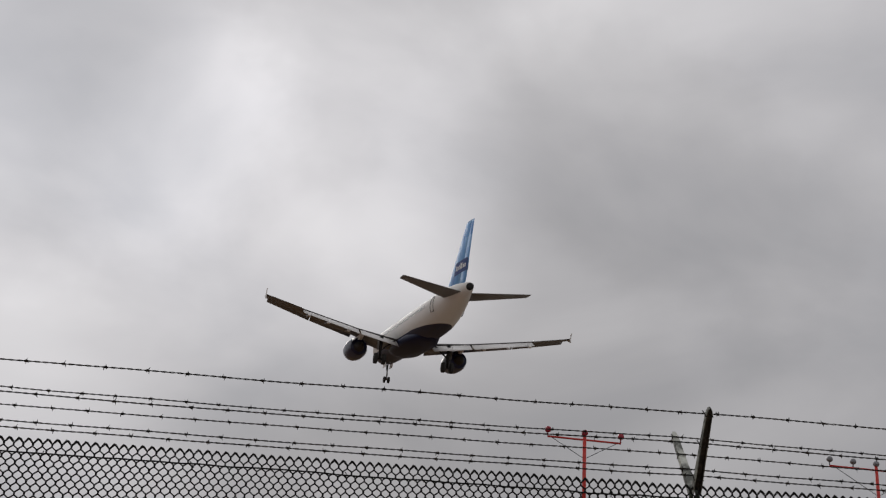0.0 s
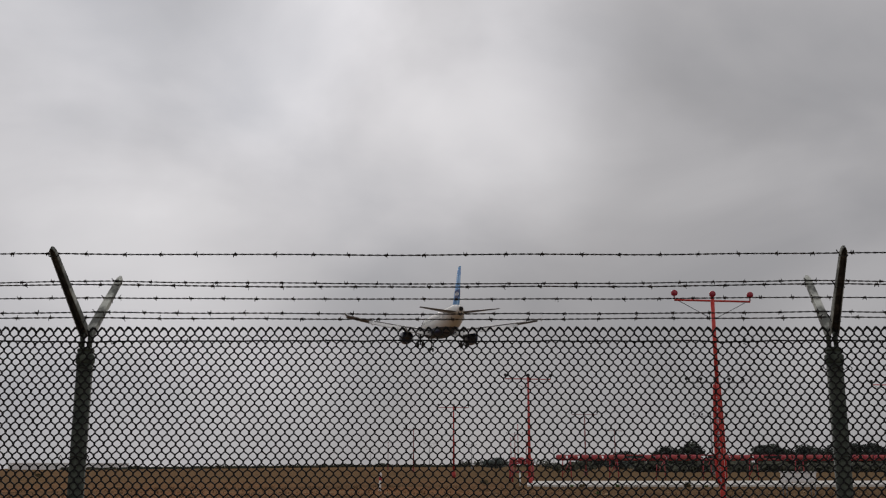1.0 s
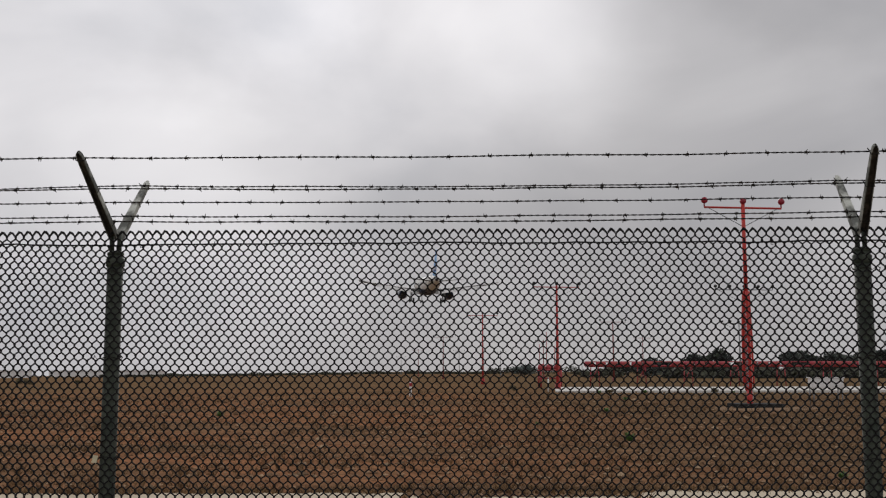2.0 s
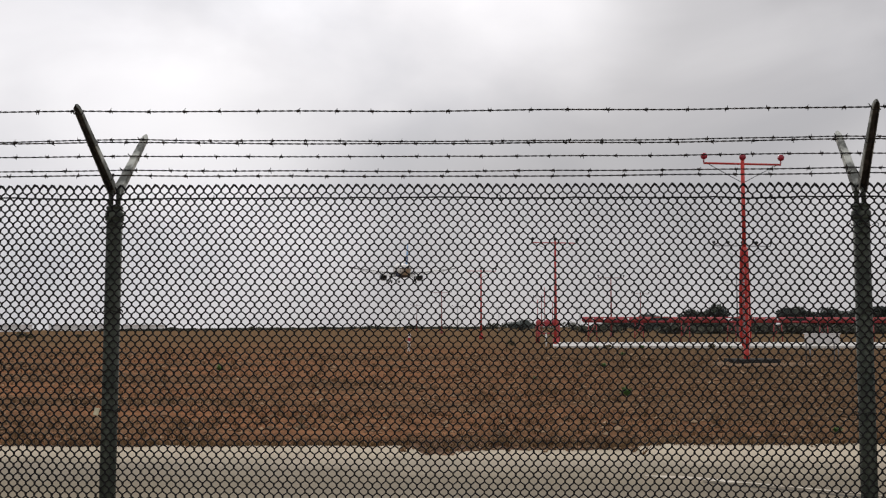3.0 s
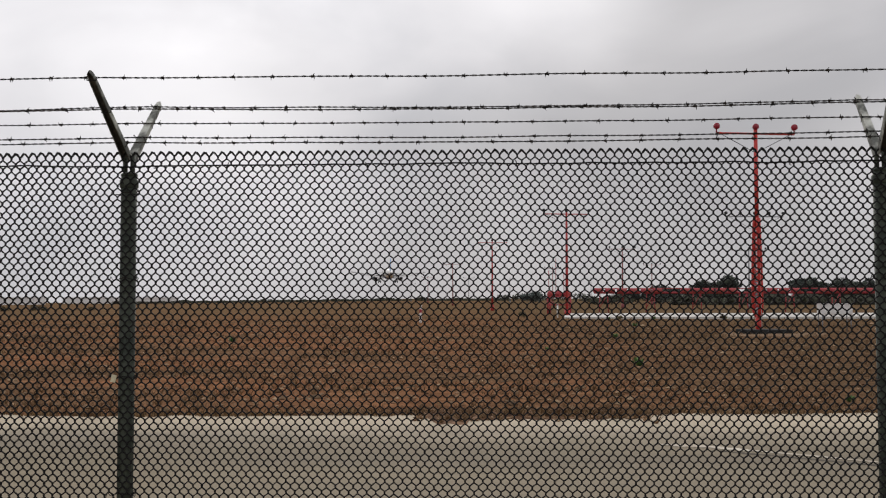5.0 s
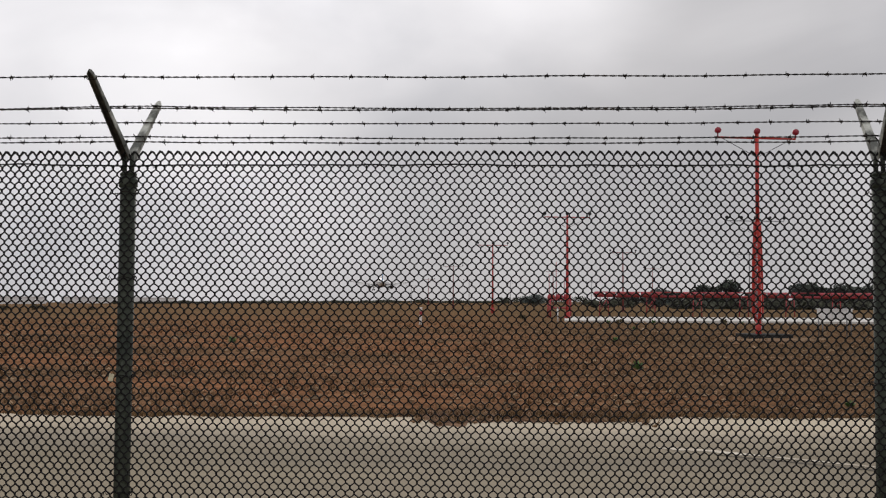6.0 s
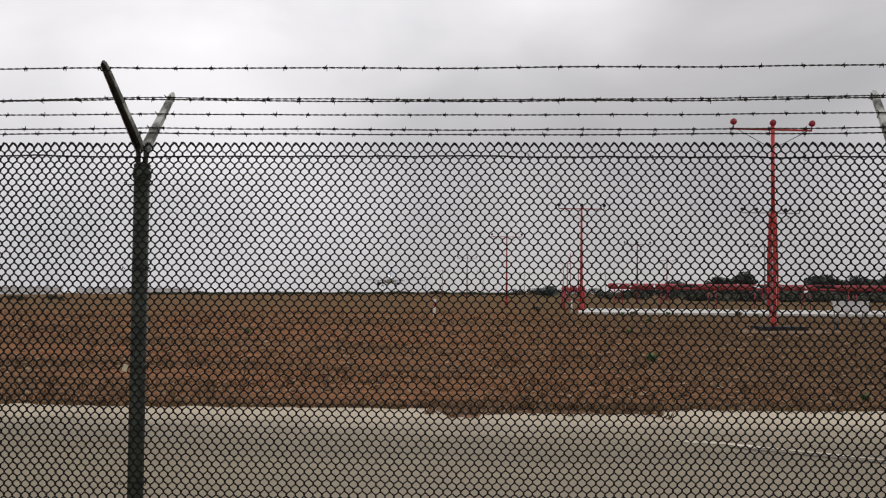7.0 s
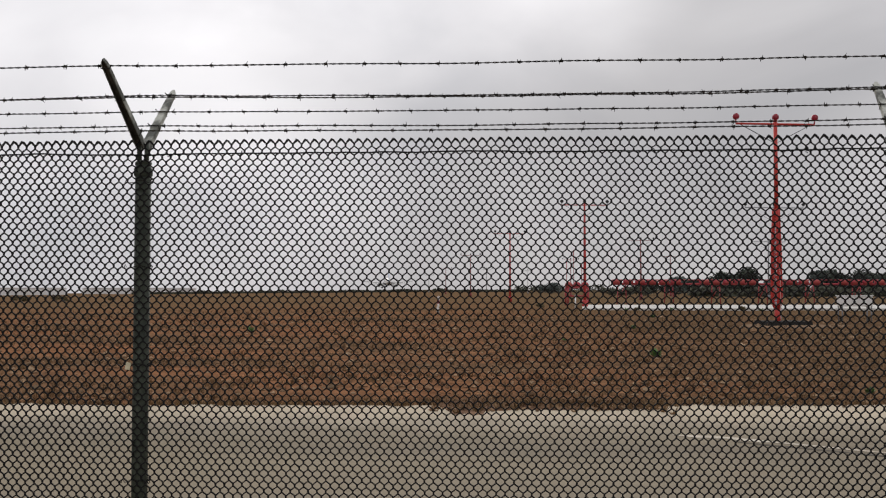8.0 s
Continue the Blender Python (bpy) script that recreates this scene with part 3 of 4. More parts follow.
    for n, (key, u) in enumerate((("near", 0.92), ("near", 0.572), ("near", 0.18), ("far", 0.895), ("far", 0.585), ("far", 0.335))):
        dx, dy, dz = tips[key]
        y = FENCE_Y + dy * u + (0.004 if key == "near" else -0.004)
        z = TOP - 0.012 + (dz + 0.012) * u
        lines, spots = barbed_strand(y, z, POSTS[0] - 0.02, POSTS[-1] + 0.02, n)
        wire = bars("barbed_wire", lines, BARB_WIRE, fence, "twisted two-strand barbed wire", 4)
        for x, yy, zz, turn, kind in spots:
            m = pose(x, yy, zz, math.degrees(turn), 0, 0)
            if abs(x) < 3.6:
                if kind in made:
                    share(made[kind], wire, m)
                else:
                    made[kind] = raw("barb", *kinds[kind], BARB_WIRE, wire)
                    made[kind].matrix_basis = m
            else:
                lines.append(([(x, yy - 0.012, zz - 0.01), (x, yy, zz), (x + 0.004, yy + 0.01, zz + 0.013)], 0.0017))
        wire_verts, wire_faces = [], []
        for pts, r in lines:
            tube(wire_verts, wire_faces, pts, r, 4)
        wire.data.clear_geometry()
        wire.data.from_pydata(wire_verts, [], wire_faces)
        wire.data.update()


build_fence()


# --- approach lights ----------------------------------------------------
TRACK = 9.1  # the runway's bearing, degrees to the left of straight ahead


def lamp_head(parent, x, z, mat, r=0.14):
    """A round lamp housing with its glass, on a short stem."""
    verts, faces = [], []
    tube(verts, faces, [(x, 0.12, z), (x, 0.08, z), (x, 0.0, z), (x, -0.08, z), (x, -0.10, z)], 0, 14, True, [r * 0.45, r * 0.8, r, r * 0.98, r * 0.9])
    tube(verts, faces, [(x, 0, z - r * 0.9), (x, 0, z - r * 1.9)], 0.03, 8)
    head = raw("lamp", verts, faces, mat, parent, "", True)
    gv, gf = [], []
    tube(gv, gf, [(x, 0.10, z), (x, 0.125, z), (x, 0.135, z)], 0, 14, True, [r * 0.4, r * 0.4, r * 0.2])
    raw("glass", gv, gf, LENS, head, "", True)


def approach_mast(place, height, half_bar, lamps, mat=RED, lattice=False, lamp_mat=None, label="", pad=False):
    x, y = place
    mast = tagged(empty("approach_light_mast", pose(x, y, relief(x, y), 0, 0, TRACK)), label or "red tubular approach-light mast with a lamp crossbar", "light mast", "approach light masts")
    bar_z = height - 0.30
    top_from = 0.0
    if lattice:
        # lower stage: three legs that bulge out from the foot and close in to the tube
        top_from = height * 0.56
        stages = [(0.75, 0.09), (1.1, 0.22), (3.2, 0.195), (top_from, 0.115)]
        legs, braces = [], []

        def ring(z):
            for (z0, w0), (z1, w1) in zip(stages, stages[1:]):
                if z0 <= z <= z1:
                    return w0 + (w1 - w0) * (z - z0) / (z1 - z0)
            return stages[0][1]

        zs = [0.75 + (top_from - 0.75) * k / 14 for k in range(15)]
        for k in range(3):
            a = math.radians(270 - TRACK + 120 * k)
            legs.append([(ring(z) * math.cos(a), ring(z) * math.sin(a), z) for z in zs])
        for pts in legs:
            bars("leg", [(pts, 0.068)], mat, mast)
        for i in range(14):
            for k in range(3):
                p, q = (legs[k][i], legs[(k + 1) % 3][i + 1]) if i % 2 else (legs[(k + 1) % 3][i], legs[k][i + 1])
                braces.append(([p, q], 0.026))
                braces.append(([legs[k][i], legs[(k + 1) % 3][i]], 0.018))
        bars("bracing", braces, mat, mast, "", 6)
        bars("foot", [([(0, 0, -0.1), (0, 0, 0.85)], 0.125)], mat, mast)
        bars("conduit", [([(0.06, -0.2, 0.3), (0.05, -0.14, 3.0), (0.03, -0.09, top_from)], 0.018)], WHITE_PAINT, mast, "pale cable conduit", 6)
        bars("upper_tube", [([(0, 0, top_from - 0.4), (0, 0, height - 0.1)], 0.085)], mat, mast, "", 12)
    else:
        bars("tube", [([(0, 0, -0.1), (0, 0, height * 0.45), (0, 0, height - 0.1)], (0.14, 0.11, 0.075))], mat, mast, "", 10)
        bars("foot", [([(0, 0, -0.1), (0, 0, 0.7)], 0.24)], mat, mast, "", 10)
    bars("crossbar", [([(-half_bar, 0, bar_z), (half_bar, 0, bar_z)], 0.045)], mat, mast)
    for s in (-1, 1):
        bars("stay", [([(s * half_bar * 0.92, 0, bar_z), (s * 0.06, 0, bar_z - half_bar * 0.46)], 0.014)], DARK_STEEL, mast, "", 6)
    for k in range(lamps):
        u = -1 + 2 * k / (lamps - 1)
        lamp_head(mast, u * half_bar, height, lamp_mat or mat)
    if pad:
        bm = bmesh.new()
        box(bm, (1.9, 1.6, 0.26), (0.24, 0, 0.09), None, 0.02)
        part("base_slab", bm, DARK_STEEL, mast, "dark flat base slab")
    return mast


approach_mast((11.55, 43.5), 8.99, 1.76, 3, RED, True, CRIMSON, "bright red lattice approach-light mast with three red lamps on its crossbar", True)
approach_mast((6.39, 83.0), 8.80, 1.9, 3, MAST_RED, False, DARK_STEEL)
# masts down the field get duller reds than the nearest one, or grey
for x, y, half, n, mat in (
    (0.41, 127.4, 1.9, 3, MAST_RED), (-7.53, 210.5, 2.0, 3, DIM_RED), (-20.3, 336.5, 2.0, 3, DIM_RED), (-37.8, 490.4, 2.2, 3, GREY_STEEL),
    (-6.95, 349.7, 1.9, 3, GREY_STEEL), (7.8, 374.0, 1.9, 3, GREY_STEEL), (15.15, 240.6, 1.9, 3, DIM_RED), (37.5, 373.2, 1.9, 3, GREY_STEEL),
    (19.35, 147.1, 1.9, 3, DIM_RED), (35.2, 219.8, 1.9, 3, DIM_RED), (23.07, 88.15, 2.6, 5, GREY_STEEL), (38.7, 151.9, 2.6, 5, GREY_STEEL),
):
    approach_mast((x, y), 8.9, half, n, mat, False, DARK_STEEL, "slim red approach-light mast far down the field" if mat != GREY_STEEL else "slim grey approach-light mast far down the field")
approach_mast((39.4, 90.8), 8.9, 1.8, 3, RED, False, DARK_STEEL)
approach_mast((26.5, 45.7), 8.9, 2.6, 5, RED, False, GREY_STEEL, "red approach-light mast with five grey lamps on its crossbar")


def build_sand():
    """Loose pale sand thrown up round the nearest mast's foot."""
    verts, faces, rings, n = [(11.9, 42.6, relief(11.9, 42.6) + 0.035)], [], 7, 40
    for i in range(1, rings + 1):
        for k in range(n):
            a = 2 * math.pi * k / n
            q = (1 + 0.35 * noise.noise((math.cos(a) * 1.7, math.sin(a) * 1.7, 5))) * i / rings
            x, y = 11.9 + 2.5 * q * math.cos(a), 42.6 + 2.6 * q * math.sin(a)
            verts.append((x, y, relief(x, y) + 0.035 * (1 - (i / rings) ** 2) - (0.03 if i == rings else 0)))
    faces += [(0, 1 + k, 1 + (k + 1) % n) for k in range(n)]
    for i in range(rings - 1):
        for k in range(n):
            p, q = 1 + i * n + k, 1 + i * n + (k + 1) % n
            faces.append((p, p + n, q + n, q))
    tagged(raw("sand_patch", verts, faces, SAND, smooth=True), "pale orange sand spread round the mast's foot", "sand", kind="structure")


SAND = material("pale_orange_sand", (0.235, 0.15, 0.084), 0.95, 0.0, 0.35, 1.3, 14, 0.02, second=(0.18, 0.11, 0.066))
build_sand()


# --- field furniture ----------------------------------------------------
def build_apron():
    """A pale concrete apron far out in the dirt, cast in slabs with open joints."""
    apron = tagged(empty("concrete_apron", pose(5.5, 74.4, 0, 0, 0, 6.0)), "pale concrete apron strip lying in the dirt", "apron", kind="structure")
    bm = bmesh.new()
    box(bm, (5.94, 18.0, 0.30), (3.0, 9.0, 0.0), None, 0.02)
    for v in bm.verts:
        v.co.x += 0.18 * v.co.y
    first = part("slab", bm, CONCRETE, apron)
    for k in range(1, 14):
        share(first, apron, pose(6.0 * k, 0, 0.006 * math.sin(k * 2.1)))


build_apron()


def build_cabinet(place, size, stand):
    """A low white cabinet with three doors, on thin legs."""
    x, y = place
    w, d, h = size
    cab = tagged(empty("equipment_cabinet", pose(x, y, relief(x, y), 0, 0, 3)), "white painted equipment cabinet on thin legs in the dirt", "cabinet")
    bm = bmesh.new(); box(bm, (w, d, h), (0, 0, stand + h / 2), None, 0.02)
    part("body", bm, WHITE_PAINT, cab)
    bm = bmesh.new(); box(bm, (w + 0.08, d + 0.08, 0.04), (0, 0, stand + h + 0.02), None, 0.01)
    part("lid", bm, WHITE_PAINT, cab)
    for s in (-1, 1):
        for q in (-1, 1):
            bars("leg", [([(s * (w / 2 - 0.06), q * (d / 2 - 0.06), -0.08), (s * (w / 2 - 0.06), q * (d / 2 - 0.06), stand + 0.02)], 0.028)], GREY_STEEL, cab)
    for k in range(3):
        bm = bmesh.new(); box(bm, (w / 3 - 0.02, 0.02, h - 0.05), (-w / 3 + k * w / 3, -d / 2 - 0.008, stand + h / 2), None, 0.005)
        part("door", bm, WHITE_PAINT, cab)


build_cabinet((15.75, 46.4), (1.42, 0.6, 0.46), 0.78)


def build_red_array():
    """A long red frame on legs, with rounded red housings side by side along its top."""
    arr = tagged(empty("red_antenna_array", pose(11.2, 107.8, 0, 0, 0, 4.0)), "long red frame on legs carrying a row of rounded red housings", "antenna array")
    length, z = 65.0, 2.34
    bars("rail", [([(0, 0, z - 0.22), (length, 0, z - 0.22)], 0.12)], FAR_RED, arr)
    bars("rail", [([(0, 0, z + 0.22), (length, 0, z + 0.22)], 0.06)], FAR_RED, arr)
    bm = bmesh.new()
    box(bm, (1.06, 0.50, 0.50), (0, 0, 0), None, 0.17)
    pod = None
    x = 0.4
    while x < length:
        m = pose(x, 0, z)
        if pod is None:
            pod = part("housing", bm, FAR_RED, arr, "", True)
            pod.matrix_basis = m
        else:
            share(pod, arr, m)
        x += 3.0 if any(g < x < g + 1.3 for g in (6.0, 13.6, 21.0)) else 1.27
    leg = None
    for k in range(13):
        m = pose(1.0 + 5.0 * k, 0, 0)
        if leg is None:
            leg = bars("leg", [([(-0.5, 0, -0.1), (-0.4, 0, z - 0.3)], 0.055), ([(0.5, 0, -0.1), (0.4, 0, z - 0.3)], 0.055), ([(-0.5, 0, 0.4), (0.4, 0, z - 0.3)], 0.04)], FAR_RED, arr)
            leg.matrix_basis = m
        else:
            share(leg, arr, m)


build_red_array()


def build_red_hut():
    """A small red frame beside the second mast, with two whip poles."""
    hut = tagged(empty("red_equipment_frame", pose(6.8, 98.5, 0, 0, 0, TRACK)), "small red equipment frame with thin whip poles", "equipment frame")
    for s in (-1, 1):
        for q in (-1, 1):
            bars("leg", [([(s * 1.0, q * 0.5, -0.1), (s * 1.0, q * 0.5, 1.7)], 0.09)], FAR_RED, hut)
    for q in (-1, 1):
        for z in (0.9, 1.7):
            bars("rail", [([(-1.0, q * 0.5, z), (1.0, q * 0.5, z)], 0.07)], FAR_RED, hut)
    for x in (-0.8, 0.0, 0.8):
        bm = bmesh.new()
        bmesh.ops.create_uvsphere(bm, u_segments=12, v_segments=8, radius=0.36)
        bmesh.ops.scale(bm, vec=(1.1, 0.9, 0.95), verts=bm.verts)
        bmesh.ops.translate(bm, vec=(x, 0, 1.95), verts=bm.verts)
        part("housing", bm, FAR_RED, hut, "", True)
    for x, h in ((-1.0, 4.2), (-0.3, 5.4), (0.5, 4.0)):
        bars("whip", [([(x, 0, 2.1), (x, 0, h)], 0.035)], FAR_RED, hut)


build_red_hut()


def build_stake():
    st = tagged(empty("marker_stake", pose(-4.35, 63.0, relief(-4.35, 63.0), 0, 2, 0)), "white marker stake standing in the dirt", "stake")
    bm = bmesh.new(); box(bm, (0.16, 0.08, 1.15), (0, 0, 0.5), None, 0.02)
    part("stake_body", bm, WHITE_PAINT, st)
    bm = bmesh.new(); box(bm, (0.17, 0.09, 0.22), (0, 0, 0.72), None, 0.01)
    part("band", bm, FAR_RED, st, "faded red band")


build_stake()


# --- far trees and buildings --------------------------------------------
LEAF = material("dark_tree_leaves", (0.029, 0.038, 0.033), 0.8, 0.0, 0.4, 0.4, 6, per_piece=0.45, second=(0.042, 0.052, 0.034))
# leaf colour with distance haze mixed into it, paler and greyer
HAZE_LEAF = material("grey_green_leaves", (0.066, 0.085, 0.078), 0.8, 0.0, 0.4, 0.4, 6, per_piece=0.4, second=(0.085, 0.10, 0.088))
BARK = material("bark", (0.10, 0.075, 0.055), 0.9, 0.0, 0.3, 3, 30)
HEDGE_LEAF = material("hedge_leaves", (0.066, 0.068, 0.044), 0.8, 0.0, 0.4, 0.4, 6, per_piece=0.4)


def leaf_cloud(verts, faces, centre, radius, count, rnd, size):
    for _ in range(count):
        v = Vector((rnd.gauss(0, 1), rnd.gauss(0, 1), rnd.gauss(0, 1))).normalized() * rnd.random() ** 0.4
        c = Vector(centre) + Vector((v.x * radius[0], v.y * radius[1], v.z * radius[2]))
        u = Vector((rnd.gauss(0, 1), rnd.gauss(0, 1), rnd.gauss(0, 1))).normalized()
        w = u.orthogonal().normalized() * size * rnd.uniform(0.5, 1.2)
        u = u * size * rnd.uniform(0.6, 1.3)
        b = len(verts)
        verts += [tuple(c - u), tuple(c + w), tuple(c + u), tuple(c - w)]
        faces.append((b, b + 1, b + 2, b + 3))


def tree(x, y, height, width, seed, label):
    rnd = random.Random(seed)
    t = tagged(empty("tree", pose(x, y, 0, 0, 0, rnd.uniform(0, 360))), label, "tree", "trees along the field's far side")
    lines = [([(0, 0, -0.2), (0.1, 0, height * 0.3), (0.05, 0.1, height * 0.75)], (height * 0.035, height * 0.025, 0.05))]
    verts, faces = [], []
    for k in range(14):
        a = rnd.uniform(0, 6.28)
        ln = width * rnd.uniform(0.15, 0.46)
        z0 = height * rnd.uniform(0.2, 0.5)
        z1 = height * rnd.uniform(0.25, 0.88) * (1.05 - 0.55 * ln / width)
        tip = (ln * math.cos(a), ln * math.sin(a), z1)
        lines.append(([(0.05, 0.03, z0), tip], (height * 0.014, 0.03)))
        leaf_cloud(verts, faces, tip, (width * rnd.uniform(0.16, 0.28), width * rnd.uniform(0.16, 0.28), height * rnd.uniform(0.1, 0.2)), 190, rnd, height * 0.04)
    leaf_cloud(verts, faces, (0, 0, height * 0.38), (width * 0.48, width * 0.48, height * 0.34), 620, rnd, height * 0.05)
    bars("trunk", lines, BARK, t, "", 7)
    # lower trees wear the leaf colour that has haze painted in
    raw("crown", verts, faces, LEAF if height > 5.6 else HAZE_LEAF, t)


rnd = random.Random(11)
TREES = [(77.5, 250, 7.4, 7), (82, 246, 5.0, 7), (96, 252, 7.7, 8), (111, 248, 7.2, 8), (51.5, 250, 6.0, 7), (57.2, 249.4, 7.2, 8.0), (65.8, 253.6, 4.6, 7.5), (80.2, 256.9, 7.6, 9.0), (87.4, 248, 7.3, 9), (94.1, 260.2, 7.0, 9), (101.3, 252.4, 7.4, 9), (108.2, 258.5, 7.9, 10), (116.3, 252.7, 8.3, 10), (124.2, 256.9, 8.2, 11), (133.3, 253.1, 8.6, 11), (142.2, 259.3, 8.4, 11), (151.2, 255.5, 8.6, 12), (161.1, 259.7, 9.1, 12), (172.2, 256, 8.9, 12), (43, 263, 5.3, 8), (50.7, 276.2, 5.0, 8), (73, 263.7, 5.5, 8), (36.9, 270.9, 4.3, 7), (15.2, 345.4, 4.6, 9)]
for i, (x, y, h, w) in enumerate(TREES):
    tree(x, y, h, w, 100 + i, "dark leafy tree beyond the red array" if h > 6.5 else "low dark bushy tree at the field's far edge")


def hedge(name, x0, x1, y0, y1, height, count, seed, label):
    rnd = random.Random(seed)
    verts, faces = [], []
    for k in range(count):
        u = rnd.random()
        h = height * (0.65 + 0.5 * noise.noise((u * 23, seed, 0)))
        cx, cy = x0 + (x1 - x0) * u, y0 + (y1 - y0) * u + rnd.uniform(-2, 2)
        c = (cx, cy, relief(cx, cy) + h * 0.45)
        leaf_cloud(verts, faces, c, (1.8, 1.4, h * 0.5), 26, rnd, 0.45)
    tagged(raw(name, verts, faces, HEDGE_LEAF), label, "hedge", kind="stuff")


hedge("hedge", 39, 185, 216, 226, 2.9, 760, 3, "dark scrubby hedge below the trees")
hedge("far_woods", 6, 407, 620, 570, 7.0, 500, 8, "faint line of woods on the horizon")


def far_building(x, y, w, d, h, storeys, label, colour):
    b = tagged(empty("airport_building", pose(x, y, relief(x, y), 0, 0, 6)), label, "building")
    bm = bmesh.new(); box(bm, (w, d, h), (0, 0, h / 2 - 0.1), None, 0.1)
    part("wall", bm, colour, b)
    bm = bmesh.new(); box(bm, (w + 1, d + 1, 0.7), (0, 0, h + 0.2), None, 0.1)
    part("roof", bm, colour, b)
    pane = None
    for s in range(storeys):
        n = int(w / 7)
        for k in range(n):
            m = pose(-w / 2 + (k + 0.5) * w / n, -d / 2 - 0.05, (s + 0.55) * h / storeys)
            if pane is None:
                bm = bmesh.new(); box(bm, (w / n * 0.7, 0.14, h / storeys * 0.4), (0, 0, 0), None, 0.02)
                pane = part("window", bm, LENS, b)
                pane.matrix_basis = m
            else:
                share(pane, b, m)


hedge("far_scrub", -260, 10, 690, 640, 2.7, 520, 5, "thin dark line of scrub along the horizon")
PALE_WALL = material("pale_far_wall", (0.80, 0.80, 0.80), 0.7, 0.0, 0.08, 0.05, 1)
far_building(-452, 891, 96, 30, 6.5, 0, "long white hangar low on the horizon", PALE_WALL)
far_building(-345, 923, 90, 25, 5.2, 0, "pale airport shed low on the horizon", PALE_WALL)
far_building(-274, 834, 24, 16, 4.4, 0, "pale airport shed low on the horizon", PALE_WALL)


SCRUB = material("dry_scrub", (0.13, 0.105, 0.06), 0.9, 0.0, 0.4, 2, 12, per_piece=0.5)


def bush(x, y, h, seed):
    rnd = random.Random(seed)
    verts, faces = [], []
    for k in range(5):
        leaf_cloud(verts, faces, (rnd.uniform(-0.5, 0.5) * h, rnd.uniform(-0.5, 0.5) * h, h * rnd.uniform(0.25, 0.6)), (h * 0.45, h * 0.45, h * 0.35), 60, rnd, h * 0.11)
    ob = raw("bush", verts, faces, HEDGE_LEAF if h > 2 else SCRUB)
    ob.matrix_basis = pose(x, y, relief(x, y) - 0.02)
    tagged(ob, "small dark bush out in the dirt field", "bush", "bushes in the field")


for k, (x, y, h) in enumerate(((-88, 180, 1.1), (-84.5, 184, 1.4), (-80, 178, 0.9), (-93, 186, 1.2), (-76, 190, 0.9), (2.6, 82, 0.5), (9.4, 73.2, 0.35), (17.0, 73.4, 0.4), (27, 230, 2.6), (31, 236, 3.0), (24, 240, 2.4))):
    bush(x, y, h, 60 + k)


def marker(x, y, h):
    mk = tagged(empty("marker_post", pose(x, y, relief(x, y))), "white marker post with a grey cap beside the apron", "marker")
    bars("shaft", [([(0, 0, -0.1), (0, 0, h)], 0.06)], WHITE_PAINT, mk)
    bars("cap", [([(0, 0, h), (0, 0, h + 0.12)], (0.085, 0.05))], GREY_STEEL, mk)


marker(5.2, 77.0, 1.0)


# --- dry grass, clods, weeds --------------------------------------------
DRY = material("dry_grass", (0.228, 0.148, 0.080), 0.9, 0.0, 0.3, 1.5, 20, per_piece=0.5, second=(0.16, 0.10, 0.058))
CLOD = material("dirt_clods", (0.222, 0.132, 0.076), 0.95, 0.0, 0.3, 4, 30, per_piece=0.5, second=(0.30, 0.215, 0.135))
GREEN = material("green_weed", (0.10, 0.20, 0.06), 0.8, 0.0, 0.3, 4, 30, per_piece=0.4)


